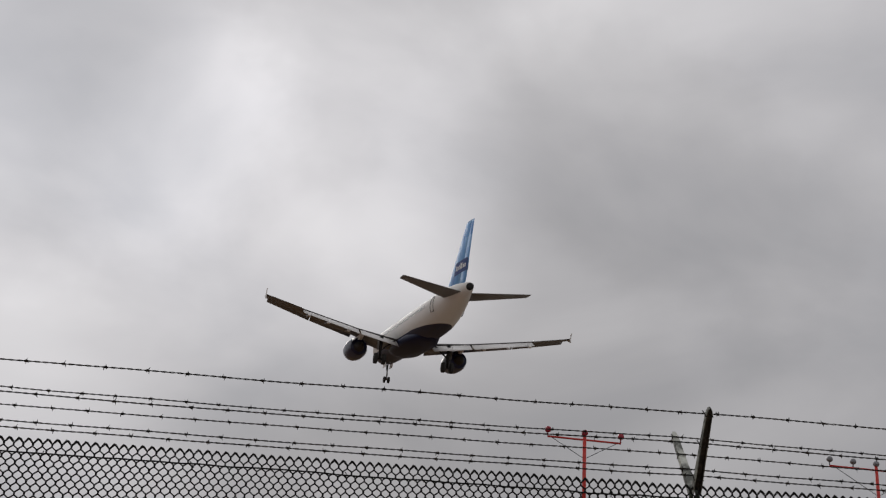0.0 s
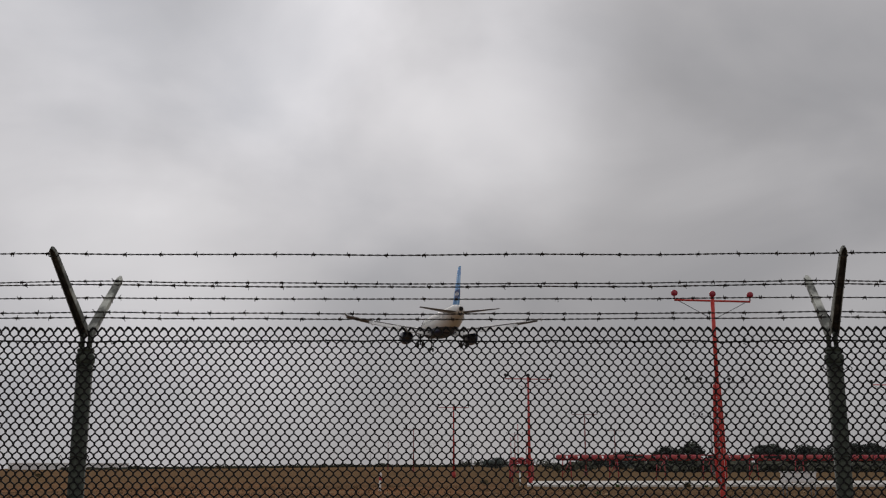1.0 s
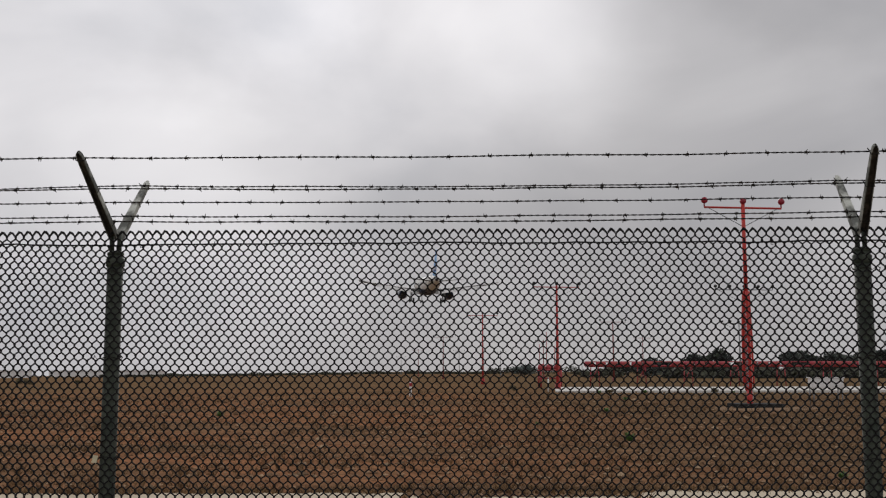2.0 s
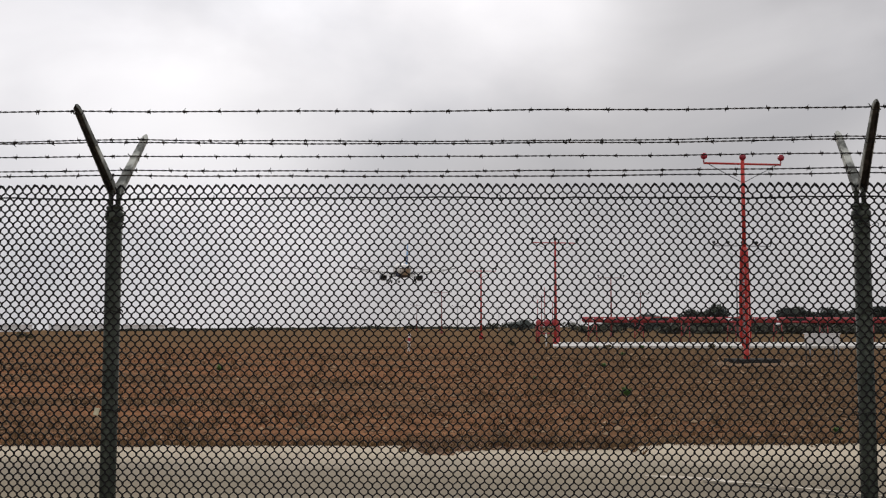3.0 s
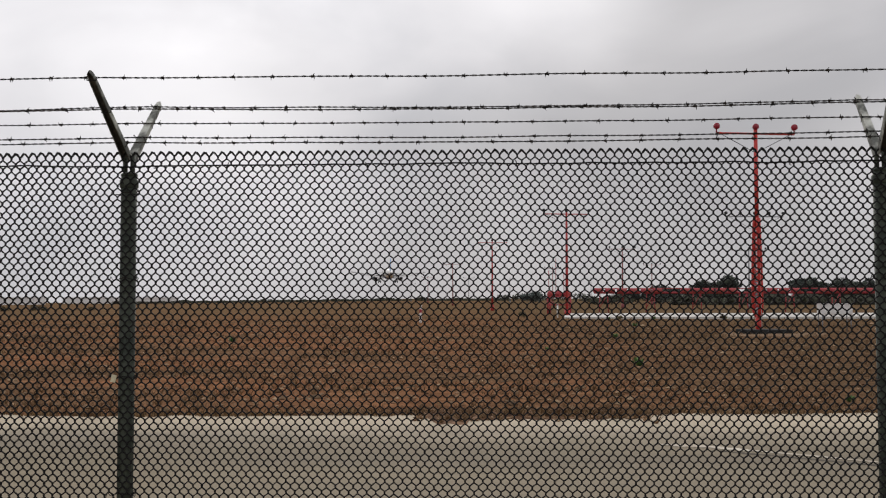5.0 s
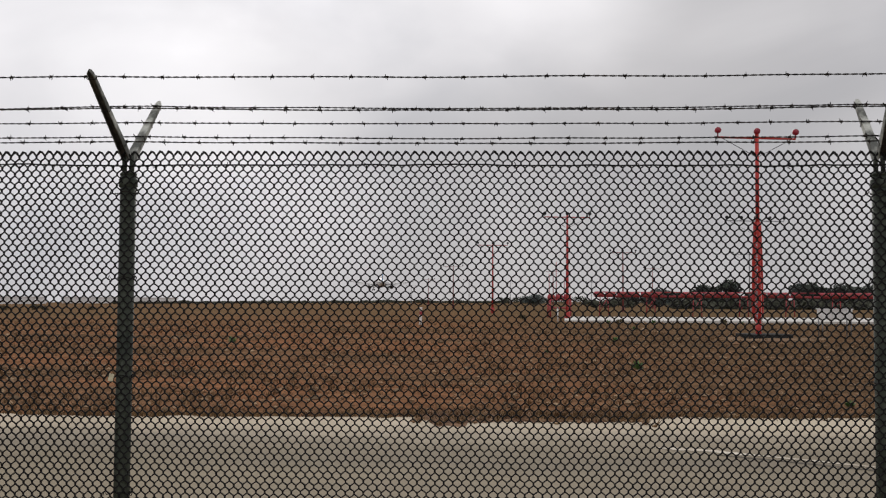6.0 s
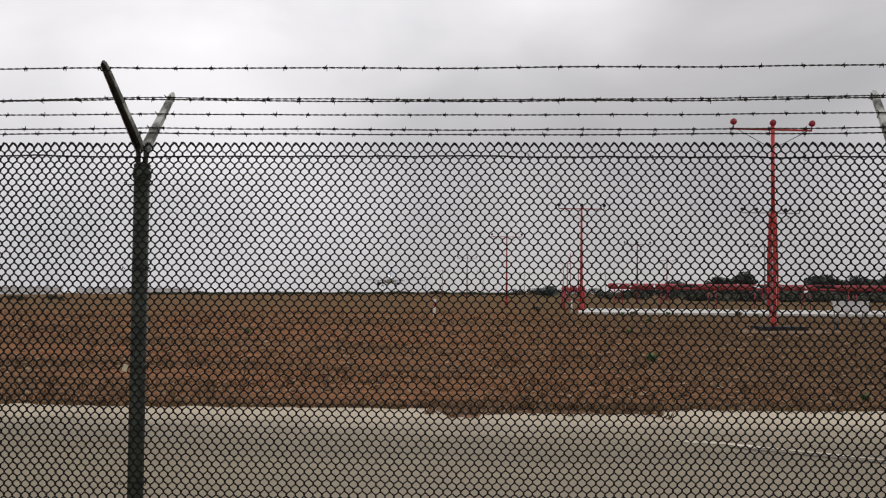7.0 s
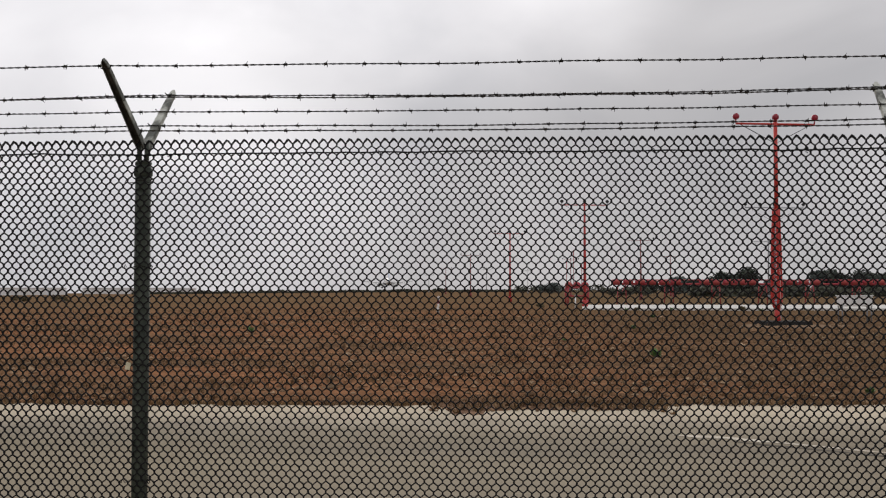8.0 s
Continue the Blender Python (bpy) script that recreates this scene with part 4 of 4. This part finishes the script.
def build_tufts():
    rnd = random.Random(21)
    verts, faces, cv, cf = [], [], [], []
    for k in range(9000):
        d = 12.6 * (75 / 12.6) ** rnd.random()
        x, y = rnd.uniform(-0.55, 0.62) * d, d
        if noise.noise((x * 0.22, y * 0.35, 12.0)) + 0.25 * rnd.random() < 0.0:
            continue
        z, s = relief(x, y), rnd.uniform(0.5, 1.25) * (0.6 + 0.012 * d)
        for _ in range(5):
            a, ln = rnd.uniform(0, 6.28), rnd.uniform(0.06, 0.17) * s
            dx, dy, w = math.cos(a) * ln * 0.8, math.sin(a) * ln * 0.8, 0.012 * s
            b = len(verts)
            verts += [(x - dy * 0.15 - w, y, z - 0.02), (x - dy * 0.15 + w, y + w, z - 0.02), (x + dx, y + dy, z + ln)]
            faces.append((b, b + 1, b + 2))
    for k in range(1500):
        x = rnd.uniform(-9, 11)
        y = edge_line(x) + abs(rnd.gauss(0.05, 0.22)) - 0.08
        z, s = max(relief(x, y), 0.0), rnd.uniform(0.5, 1.1)
        for _ in range(6):
            a, ln = rnd.uniform(0, 6.28), rnd.uniform(0.04, 0.12) * s
            b = len(verts)
            verts += [(x - 0.01, y, z - 0.02), (x + 0.012, y + 0.01, z - 0.02), (x + math.cos(a) * ln, y + math.sin(a) * ln, z + ln * 0.9)]
            faces.append((b, b + 1, b + 2))
    for k in range(7000):
        d = 12.7 * (60 / 12.7) ** rnd.random()
        x, y = rnd.uniform(-0.55, 0.62) * d, d
        s = rnd.uniform(0.012, 0.05) * (0.7 + 0.02 * d) * (1.9 if rnd.random() < 0.09 else 1)
        z = relief(x, y) + s * 0.2
        b = len(cv)
        p = [(1, 0, 0), (0.2, 1, 0), (-1, 0.3, 0), (-0.2, -1, 0), (0, 0, 1), (0, 0, -1)]
        cv += [(x + s * (q[0] + rnd.uniform(-0.3, 0.3)), y + s * (q[1] + rnd.uniform(-0.3, 0.3)), z + 0.65 * s * q[2]) for q in p]
        for i in range(4):
            cf += [(b + i, b + (i + 1) % 4, b + 4), (b + (i + 1) % 4, b + i, b + 5)]
    for k in range(700):
        x = rnd.uniform(-1.0, 2.0)
        y = 12.75 - abs(rnd.gauss(0, 0.38)) * (1.0 if x < 0 else 0.7)
        s = rnd.uniform(0.010, 0.042)
        b = len(cv)
        p = [(1, 0, 0), (0.2, 1, 0), (-1, 0.3, 0), (-0.2, -1, 0), (0, 0, 1), (0, 0, -1)]
        cv += [(x + s * (q[0] + rnd.uniform(-0.3, 0.3)), y + s * (q[1] + rnd.uniform(-0.3, 0.3)), 0.03 + 0.65 * s * q[2]) for q in p]
        for i in range(4):
            cf += [(b + i, b + (i + 1) % 4, b + 4), (b + (i + 1) % 4, b + i, b + 5)]
        if k % 3 == 0:
            for _ in range(7):
                a, ln = rnd.uniform(0, 6.28), rnd.uniform(0.05, 0.15)
                b = len(verts)
                verts += [(x - 0.012, y, 0.0), (x + 0.014, y + 0.01, 0.0), (x + math.cos(a) * ln, y + math.sin(a) * ln, 0.01 + ln * 0.9)]
                faces.append((b, b + 1, b + 2))
    tagged(raw("dry_grass", verts, faces, DRY), "short dry brown grass scattered over the dirt", "grass", kind="stuff")
    tagged(raw("dirt_clods", cv, cf, CLOD), "loose red-brown clods and stones on the dirt", "clods", kind="stuff")


build_tufts()


def weed(x, y, s, seed):
    rnd = random.Random(seed)
    verts, faces = [], []
    for _ in range(60):
        a, ln = rnd.uniform(0, 6.28), rnd.uniform(0.4, 1.0) * s
        up = rnd.uniform(0.3, 0.9)
        tip = Vector((math.cos(a) * ln * (1 - up * 0.5), math.sin(a) * ln * (1 - up * 0.5), ln * up))
        side = Vector((-math.sin(a), math.cos(a), 0)) * 0.13 * s
        b = len(verts)
        verts += [(0, 0, 0), tuple(tip * 0.6 + side), tuple(tip), tuple(tip * 0.6 - side)]
        faces.append((b, b + 1, b + 2, b + 3))
    ob = raw("weed", verts, faces, GREEN)
    ob.matrix_basis = pose(x, y, relief(x, y) - 0.01)
    tagged(ob, "low green weed growing in the dirt", "weed", "weeds in the dirt")


for k, (x, y, s) in enumerate(((3.35, 22.6, 0.28), (5.37, 14.8, 0.15), (-9.4, 36, 0.3), (5.0, 40, 0.25), (7.9, 55, 0.3), (1.7, 30, 0.14), (8.6, 73.0, 0.3), (11.9, 73.4, 0.35), (18.3, 73.8, 0.3))):
    weed(x, y, s, k)


# --- the aircraft -------------------------------------------------------
def livery_material():
    """White fuselage with a navy belly whose line climbs towards the tail."""
    m = material("white_and_navy_fuselage_paint", (0.72, 0.70, 0.66), 0.5, 0.0, 0.05, 0.4, 6)
    nt = m.node_tree
    N, L = nt.nodes.new, nt.links.new
    p = nt.nodes["Principled BSDF"]
    old = p.inputs["Base Color"].links[0].from_socket
    tc, sep = N("ShaderNodeTexCoord"), N("ShaderNodeSeparateXYZ")
    L(tc.outputs["Object"], sep.inputs[0])
    line = N("ShaderNodeMapRange")
    line.inputs["From Min"].default_value, line.inputs["From Max"].default_value = -13.0, -4.0
    line.inputs["To Min"].default_value, line.inputs["To Max"].default_value = -1.42, -0.98
    L(sep.outputs["Y"], line.inputs["Value"])
    lt = N("ShaderNodeMath"); lt.operation = "LESS_THAN"
    L(sep.outputs["Z"], lt.inputs[0]); L(line.outputs[0], lt.inputs[1])
    mix = N("ShaderNodeMix"); mix.data_type = "RGBA"
    mix.inputs[7].default_value = (0.006, 0.011, 0.042, 1)
    L(lt.outputs[0], mix.inputs[0]); L(old, mix.inputs[6])
    L(mix.outputs[2], p.inputs["Base Color"])
    return m


def fin_material():
    """Light blue with darker and paler blue squares."""
    m = material("blue_checked_fin_paint", (0.10, 0.27, 0.62), 0.5, 0.0, 0.05, 0.5, 6, spec=0.2)
    nt = m.node_tree
    N, L = nt.nodes.new, nt.links.new
    p = nt.nodes["Principled BSDF"]
    tc, mp = N("ShaderNodeTexCoord"), N("ShaderNodeMapping")
    mp.inputs["Scale"].default_value = (0.0, 1.0, 1.0)
    L(tc.outputs["Object"], mp.inputs["Vector"])
    cell = N("ShaderNodeTexVoronoi")
    cell.distance = "CHEBYCHEV"
    cell.inputs["Scale"].default_value, cell.inputs["Randomness"].default_value = 0.9, 0.25
    L(mp.outputs[0], cell.inputs["Vector"])
    sep = N("ShaderNodeSeparateColor")
    L(cell.outputs["Color"], sep.inputs[0])
    r = N("ShaderNodeValToRGB")
    r.color_ramp.interpolation = "CONSTANT"
    e = r.color_ramp.elements
    e[0].position, e[0].color = 0.0, (0.20, 0.40, 0.70, 1)
    e[1].position, e[1].color = 0.72, (0.12, 0.28, 0.58, 1)
    e.new(0.4).color = (0.28, 0.49, 0.76, 1)
    L(sep.outputs[0], r.inputs[0]); L(r.outputs[0], p.inputs["Base Color"])
    return m


FUSELAGE, FIN = livery_material(), fin_material()
NAVY = material("navy_paint", (0.006, 0.011, 0.042), 0.5, 0.0, 0.05, 0.5, 6, spec=0.18)
MARK_BLUE = material("deep_blue_paint", (0.022, 0.055, 0.21), 0.5, 0.0, 0.08, 0.5, 6, spec=0.2)
WING_GREY = material("wing_grey_paint", (0.17, 0.166, 0.168), 0.55, 0.0, 0.1, 0.4, 5)
FLAP_PALE = material("pale_flap_paint", (0.70, 0.69, 0.67), 0.45, 0.0, 0.1, 0.4, 5)
NACELLE = material("navy_nacelle_paint", (0.018, 0.026, 0.075), 0.35, 0.0, 0.08, 0.5, 6, spec=0.5)
TYRE = material("tyre_rubber", (0.02, 0.02, 0.02), 0.8, 0.0, 0.2, 2, 20)
HOT_METAL = material("exhaust_metal", (0.035, 0.033, 0.033), 0.6, 0.3, 0.2, 2, 20)


def airfoil(x, le, chord, z, thick, droop=0.0):
    """A ring of 14 points of a wing section at x; leading edge at le, running aft."""
    us = [1.0, 0.75, 0.5, 0.3, 0.15, 0.05, 0.0, 0.0, 0.05, 0.15, 0.3, 0.5, 0.75, 1.0]
    ring = []
    for k, u in enumerate(us):
        h = thick * chord * (2.6 * math.sqrt(u) - 1.9 * u - 0.66 * u * u) * 0.75 + 0.004 * chord
        up = k < 7
        zz = z + (h * 1.1 if up else -h * 0.75) - droop * u * chord
        ring.append((x, le - u * chord, zz))
    return ring


def mirror(ring, s):
    return [(s * x, y, z) for x, y, z in (ring if s > 0 else ring[::-1])]


FIN_SHAPE = ((1.4, -9.3, 7.7, 0.24), (2.3, -10.7, 6.7, 0.24), (7.75, -15.5, 2.7, 0.11))


def fin_half(y, z):
    """Half the fin's thickness at a place on its side."""
    (z0, le0, ch0, t0), (z1, le1, ch1, t1) = FIN_SHAPE[1:]
    k = (z - z0) / (z1 - z0)
    u = (le0 + k * (le1 - le0) - y) / (ch0 + k * (ch1 - ch0))
    t = t0 + k * (t1 - t0)
    return t * float(np.interp(u, [0, 0.12, 0.35, 0.72, 1.0], [0, 0.7, 1, 0.62, 0.05]))


def fin_patch(verts, faces, s, y0, y1, z0, z1, off):
    """A thin patch that hugs the fin's side."""
    n, b = 8, len(verts)
    for k in range(n + 1):
        y = y0 + (y1 - y0) * k / n
        for z in (z0, z1):
            verts.append((s * (fin_half(y, z) + off), y, z))
    for k in range(n):
        q = b + 2 * k
        faces.append((q, q + 1, q + 3, q + 2) if s > 0 else (q, q + 2, q + 3, q + 1))


def build_aircraft():
    plane = tagged(empty("airliner"), "white twin-engine airliner with navy belly and blue fin, gear down", "aircraft")
    stations = [(18.8, -0.55, 0.06, 0.06), (18.5, -0.52, 0.45, 0.45), (17.7, -0.38, 1.0, 1.05), (16.3, -0.17, 1.52, 1.6), (14.6, -0.03, 1.86, 1.95), (12.5, 0, 1.94, 2.01), (6, 0, 1.94, 2.01), (0, 0, 1.94, 2.01), (-6, 0.0, 1.92, 1.98), (-8.5, 0.07, 1.86, 1.91), (-11, 0.27, 1.66, 1.73), (-13.5, 0.56, 1.34, 1.48), (-15.5, 0.76, 1.0, 1.12), (-17.3, 0.90, 0.62, 0.70), (-18.45, 0.96, 0.38, 0.42)]
    rings = []
    for y, zc, rw, rh in stations:
        rings.append([(rw * math.cos(a), y, zc + rh * math.sin(a)) for a in [-2 * math.pi * k / 32 for k in range(32)]])
    v, f = loft(rings)
    raw("fuselage", v, f, FUSELAGE, plane, "white fuselage with navy belly", True)
    bars("tail_exhaust", [([(0, -18.4, 0.96), (0, -18.75, 0.98), (0, -18.8, 0.98)], (0.37, 0.30, 0.2))], DARK_STEEL, plane, "dark auxiliary exhaust", 16)
    v, f = loft([[(rw * math.cos(a), y, -1.55 + rh * math.sin(a)) for a in [-2 * math.pi * k / 24 for k in range(24)]] for y, rw, rh in ((8.2, 0.3, 0.2), (7.2, 1.5, 0.7), (5.0, 1.95, 0.9), (-1.5, 1.9, 0.88), (-4.5, 1.3, 0.62), (-7.4, 0.3, 0.3))])
    raw("belly_fairing", v, f, NAVY, plane, "", True)
    # cabin windows and doors
    wv, wf = [], []
    for s in (-1, 1):
        for k in range(40):
            y = 12.4 - k * 0.56
            b = len(wv)
            for dy, dz in ((-0.12, -0.17), (0.12, -0.17), (0.12, 0.17), (-0.12, 0.17)):
                z = 0.45 + dz
                wv.append((s * (1.94 * math.sqrt(1 - (z / 2.01) ** 2) + 0.012), y + dy, z))
            wf.append((b, b + 1, b + 2, b + 3) if s > 0 else (b + 3, b + 2, b + 1, b))
    ob = raw("cabin_windows", wv, wf, LENS, plane)
    ob["kind"] = "stuff"
    for s in (-1, 1):
        for y0 in (-11.4, 13.6):
            pts = []
            up = [-0.35 + 1.5 * k / 8 for k in range(9)]
            for dy, z in [(-0.36, z) for z in up] + [(0.36, z) for z in up[::-1]] + [(-0.36, -0.35)]:
                y = y0 + dy
                zc, rw, rh = (0.34 + (y + 11.4) * -0.09, 1.66 + (y + 11.4) * 0.11, 1.74 + (y + 11.4) * 0.12) if y0 < 0 else (-0.01, 1.92 + (13.6 - y) * 0.05, 2.0 + (13.6 - y) * 0.05)
                q = max(-0.99, min(0.99, (z - zc) / rh))
                pts.append((s * (rw * math.sqrt(1 - q * q) + 0.015), y, z))
            bars("door_outline", [(pts, 0.026)], DARK_STEEL, plane, "", 5)
    # wings
    for s in (-1, 1):
        secs = [airfoil(1.2, 7.4, 6.0, -1.35, 0.15), airfoil(6.4, 4.7, 3.9, -0.72, 0.125), airfoil(12.9, 1.45, 2.5, 0.22, 0.11), airfoil(16.9, -0.6, 1.6, 0.92, 0.11)]
        v, f = loft([mirror(r, s) for r in secs])
        wing = raw("wing", v, f, WING_GREY, plane, "grey swept wing with lowered flaps", True)
        for name, a, b in (("inboard_flap", (2.0, 1.55, 1.7, -1.45), (6.2, 0.95, 1.45, -0.86)), ("outboard_flap", (6.45, 0.9, 1.45, -0.83), (12.8, -0.98, 1.1, 0.08))):
            v, f = loft([mirror(airfoil(x, le, ch, z, 0.12, 0.46), s) for x, le, ch, z in (a, b)])
            raw(name, v, f, FLAP_PALE, wing, "pale lowered flap", True)
        for (xa, ya, ca, za), (xb, yb, cb, zb) in (((2.6, 7.1, 0.9, -1.62), (5.0, 5.85, 0.85, -1.28)), ((6.6, 5.0, 0.85, -1.02), (11.6, 2.45, 0.75, -0.32)), ((11.7, 2.4, 0.75, -0.31), (16.6, -0.1, 0.55, 0.55))):
            v, f = loft([mirror(airfoil(xa, ya, ca, za, 0.2, -0.42), s), mirror(airfoil(xb, yb, cb, zb, 0.2, -0.42), s)])
            raw("slat", v, f, WING_GREY, wing, "lowered leading-edge slat", True)
        v, f = loft([mirror(airfoil(x, le, ch, z, 0.10, 0.12), s) for x, le, ch, z in ((12.95, -1.0, 0.85, 0.20), (16.3, -2.0, 0.65, 0.78))])
        raw("aileron", v, f, WING_GREY, wing, "", True)
        v, f = loft([mirror([(x, -0.9, 0.93), (x, -2.0, 0.95), (x, -2.45, 1.5), (x, -2.3, 1.55), (x, -2.2, 0.85), (x, -2.4, 0.5), (x, -2.2, 0.45)], s) for x in (16.88, 16.95)])
        raw("wingtip_fence", v, f, WHITE_PAINT, wing)
        for x, y, z in ((7.6, 1.0, -0.95), (10.0, -0.1, -0.62), (12.2, -0.9, -0.3)):
            bars("flap_fairing", [([(s * x, y + 1.6, z + 0.2), (s * x, y + 0.8, z), (s * x, y - 0.6, z - 0.18), (s * x, y - 1.6, z - 0.42)], (0.06, 0.2, 0.2, 0.04))], WING_GREY, wing, "", 8)
            bars("fairing_tip", [([(s * x, y - 0.95, z - 0.2), (s * x, y - 1.2, z - 0.3), (s * x, y - 1.85, z - 0.46)], (0.12, 0.2, 0.05))], FLAP_PALE, wing, "pale fairing tip", 8)
        # tailplane
        v, f = loft([mirror(airfoil(x, le, ch, z, 0.085), s) for x, le, ch, z in ((0.5, -13.4, 4.0, 0.62), (6.22, -16.5, 1.5, 1.22))])
        raw("tailplane", v, f, WING_GREY, plane, "grey tailplane", True)
        # engine
        eng = empty("engine", pose(s * 5.75, 0, -2.3))
        eng.parent = plane
        v, f = [], []
        tube(v, f, [(0, 6.9, 0), (0, 6.6, 0), (0, 5.6, 0), (0, 4.2, 0), (0, 3.1, 0), (0, 2.95, 0)], 0, 24, False, [0.95, 1.08, 1.2, 1.18, 0.95, 0.9])
        tube(v, f, [(0, 2.95, 0), (0, 3.3, 0), (0, 4.0, 0)], 0, 24, True, [0.88, 0.86, 0.8])
        tube(v, f, [(0, 6.9, 0), (0, 6.3, 0), (0, 6.0, 0)], 0, 24, True, [0.93, 0.86, 0.84])
        raw("nacelle", v, f, NACELLE, eng, "navy engine nacelle", True)
        bars("core", [([(0, 3.4, 0), (0, 2.6, 0), (0, 2.1, 0), (0, 1.5, 0)], (0.62, 0.52, 0.36, 0.08))], HOT_METAL, eng, "dark metal exhaust core", 18)
        v, f = loft([[(-0.16, y, z), (0.16, y, z), (0.16, y, z2), (-0.16, y, z2)] for y, z, z2 in ((5.8, 1.0, 1.3), (4.2, 0.9, 1.75), (2.6, 0.7, 1.7), (0.9, 1.2, 1.55))])
        raw("pylon", v, f, WHITE_PAINT, eng)
        # main gear
        gear = empty("main_gear", pose(s * 3.8, 0.6, 0))
        gear.parent = plane
        bars("strut", [([(0, 0, -1.2), (0, 0, -2.6), (0, 0, -3.7)], (0.2, 0.17, 0.11)), ([(-s * 0.1, 0, -2.7), (-s * 1.5, 0.1, -1.5)], 0.09), ([(0, 0, -3.6), (0, -0.45, -3.1), (0, 0, -2.6)], 0.05), ([(-0.5, 0, -3.7), (0.5, 0, -3.7)], 0.09)], DARK_STEEL, gear, "", 10)
        bm = bmesh.new(); box(bm, (0.05, 0.8, 1.3), (s * 0.32, 0.0, -2.1), None, 0.02)
        part("gear_door", bm, WING_GREY, gear)
        for q in (-1, 1):
            bars("wheel", [([(q * 0.26, 0, -3.7), (q * 0.29, 0, -3.7), (q * 0.6, 0, -3.7), (q * 0.63, 0, -3.7)], (0.5, 0.58, 0.58, 0.5))], TYRE, gear, "", 20)
    # nose gear
    gear = empty("nose_gear", pose(0, 13.7, 0))
    gear.parent = plane
    bars("strut", [([(0, 0, -1.8), (0, 0, -4.0)], 0.09), ([(0, 1.1, -1.9), (0, 0.05, -3.1)], 0.06), ([(-0.3, 0, -4.0), (0.3, 0, -4.0)], 0.05)], GREY_STEEL, gear, "", 10)
    for q in (-1, 1):
        bars("wheel", [([(q * 0.14, 0, -4.0), (q * 0.16, 0, -4.0), (q * 0.36, 0, -4.0), (q * 0.38, 0, -4.0)], (0.3, 0.38, 0.38, 0.3))], TYRE, gear, "", 18)
        bm = bmesh.new(); box(bm, (0.04, 1.5, 0.55), (q * 0.42, 0.1, -2.25), None, 0.01)
        part("gear_door", bm, WHITE_PAINT, gear)
    # fin and rudder
    rings = []
    for z, le, ch, t in FIN_SHAPE:
        rings.append([(dx * t, le - u * ch, z) for u, dx in ((0, 0), (0.12, 0.7), (0.35, 1), (0.72, 0.62), (0.72, -0.62), (0.35, -1), (0.12, -0.7))])
    v, f = loft(rings)
    fin = raw("fin", v, f, FIN, plane, "light and dark blue checked tail fin", True)
    rings = []
    for z, le, ch, t in ((1.75, -9.85, 7.3, 0.24), FIN_SHAPE[1], (7.70, -15.46, 2.74, 0.111)):
        rings.append([(dx * t, le - u * ch, z) for u, dx in ((0.725, 0.6), (0.945, 0.1), (0.945, -0.1), (0.725, -0.6))])
    v, f = loft(rings)
    raw("rudder", v, f, FIN, fin, "", True)
    # the operator's mark: a navy panel with pale strokes, on both sides
    for s in (-1, 1):
        v, f = [], []
        fin_patch(v, f, s, -17.2, -13.6, 2.9, 4.15, 0.02)
        mark = raw("mark_panel", v, f, MARK_BLUE, fin)
        v, f = [], []
        for y0, w, z0, h in ((-14.1, 0.2, 3.3, 0.5), (-14.5, 0.28, 3.3, 0.4), (-14.95, 0.18, 3.3, 0.48), (-15.35, 0.38, 3.28, 0.58), (-15.85, 0.12, 3.28, 0.58), (-16.15, 0.22, 3.28, 0.38), (-16.5, 0.26, 3.28, 0.38)):
            fin_patch(v, f, s, y0 - w, y0, z0, z0 + h, 0.04)
        raw("mark_strokes", v, f, WHITE_PAINT, mark)
    return plane


airliner = build_aircraft()


def motions():
    rows = []
    for t, roll, near, aside in ((0, 1.0, 0.993, -0.1), (0.5, 0.9, 0.983, 0.2), (1.0, -0.1, 0.975, 0.3), (1.5, 0.3, 0.98, 0.15), (2.0, 0.5, 0.99, 0.0), (3.5, 0.0, 1, 0), (4.5, 0.1, 1, 0), (6.5, 0.0, 1, 0), (8.0, 0.0, 1, 0)):
        x, y = (9.4 - 10.98 * t) * near + aside, (106.6 + 69.9 * t) * near
        z = 29.4 - 3.4 * t if t < 4.5 else 14.1 - 2.2 * (t - 4.5)
        z = 1.6 + (z - 1.6) * near
        rows.append((t, pose(x, y, z, 3.9, roll, 9.1)))
    walk(airliner, rows)


motions()
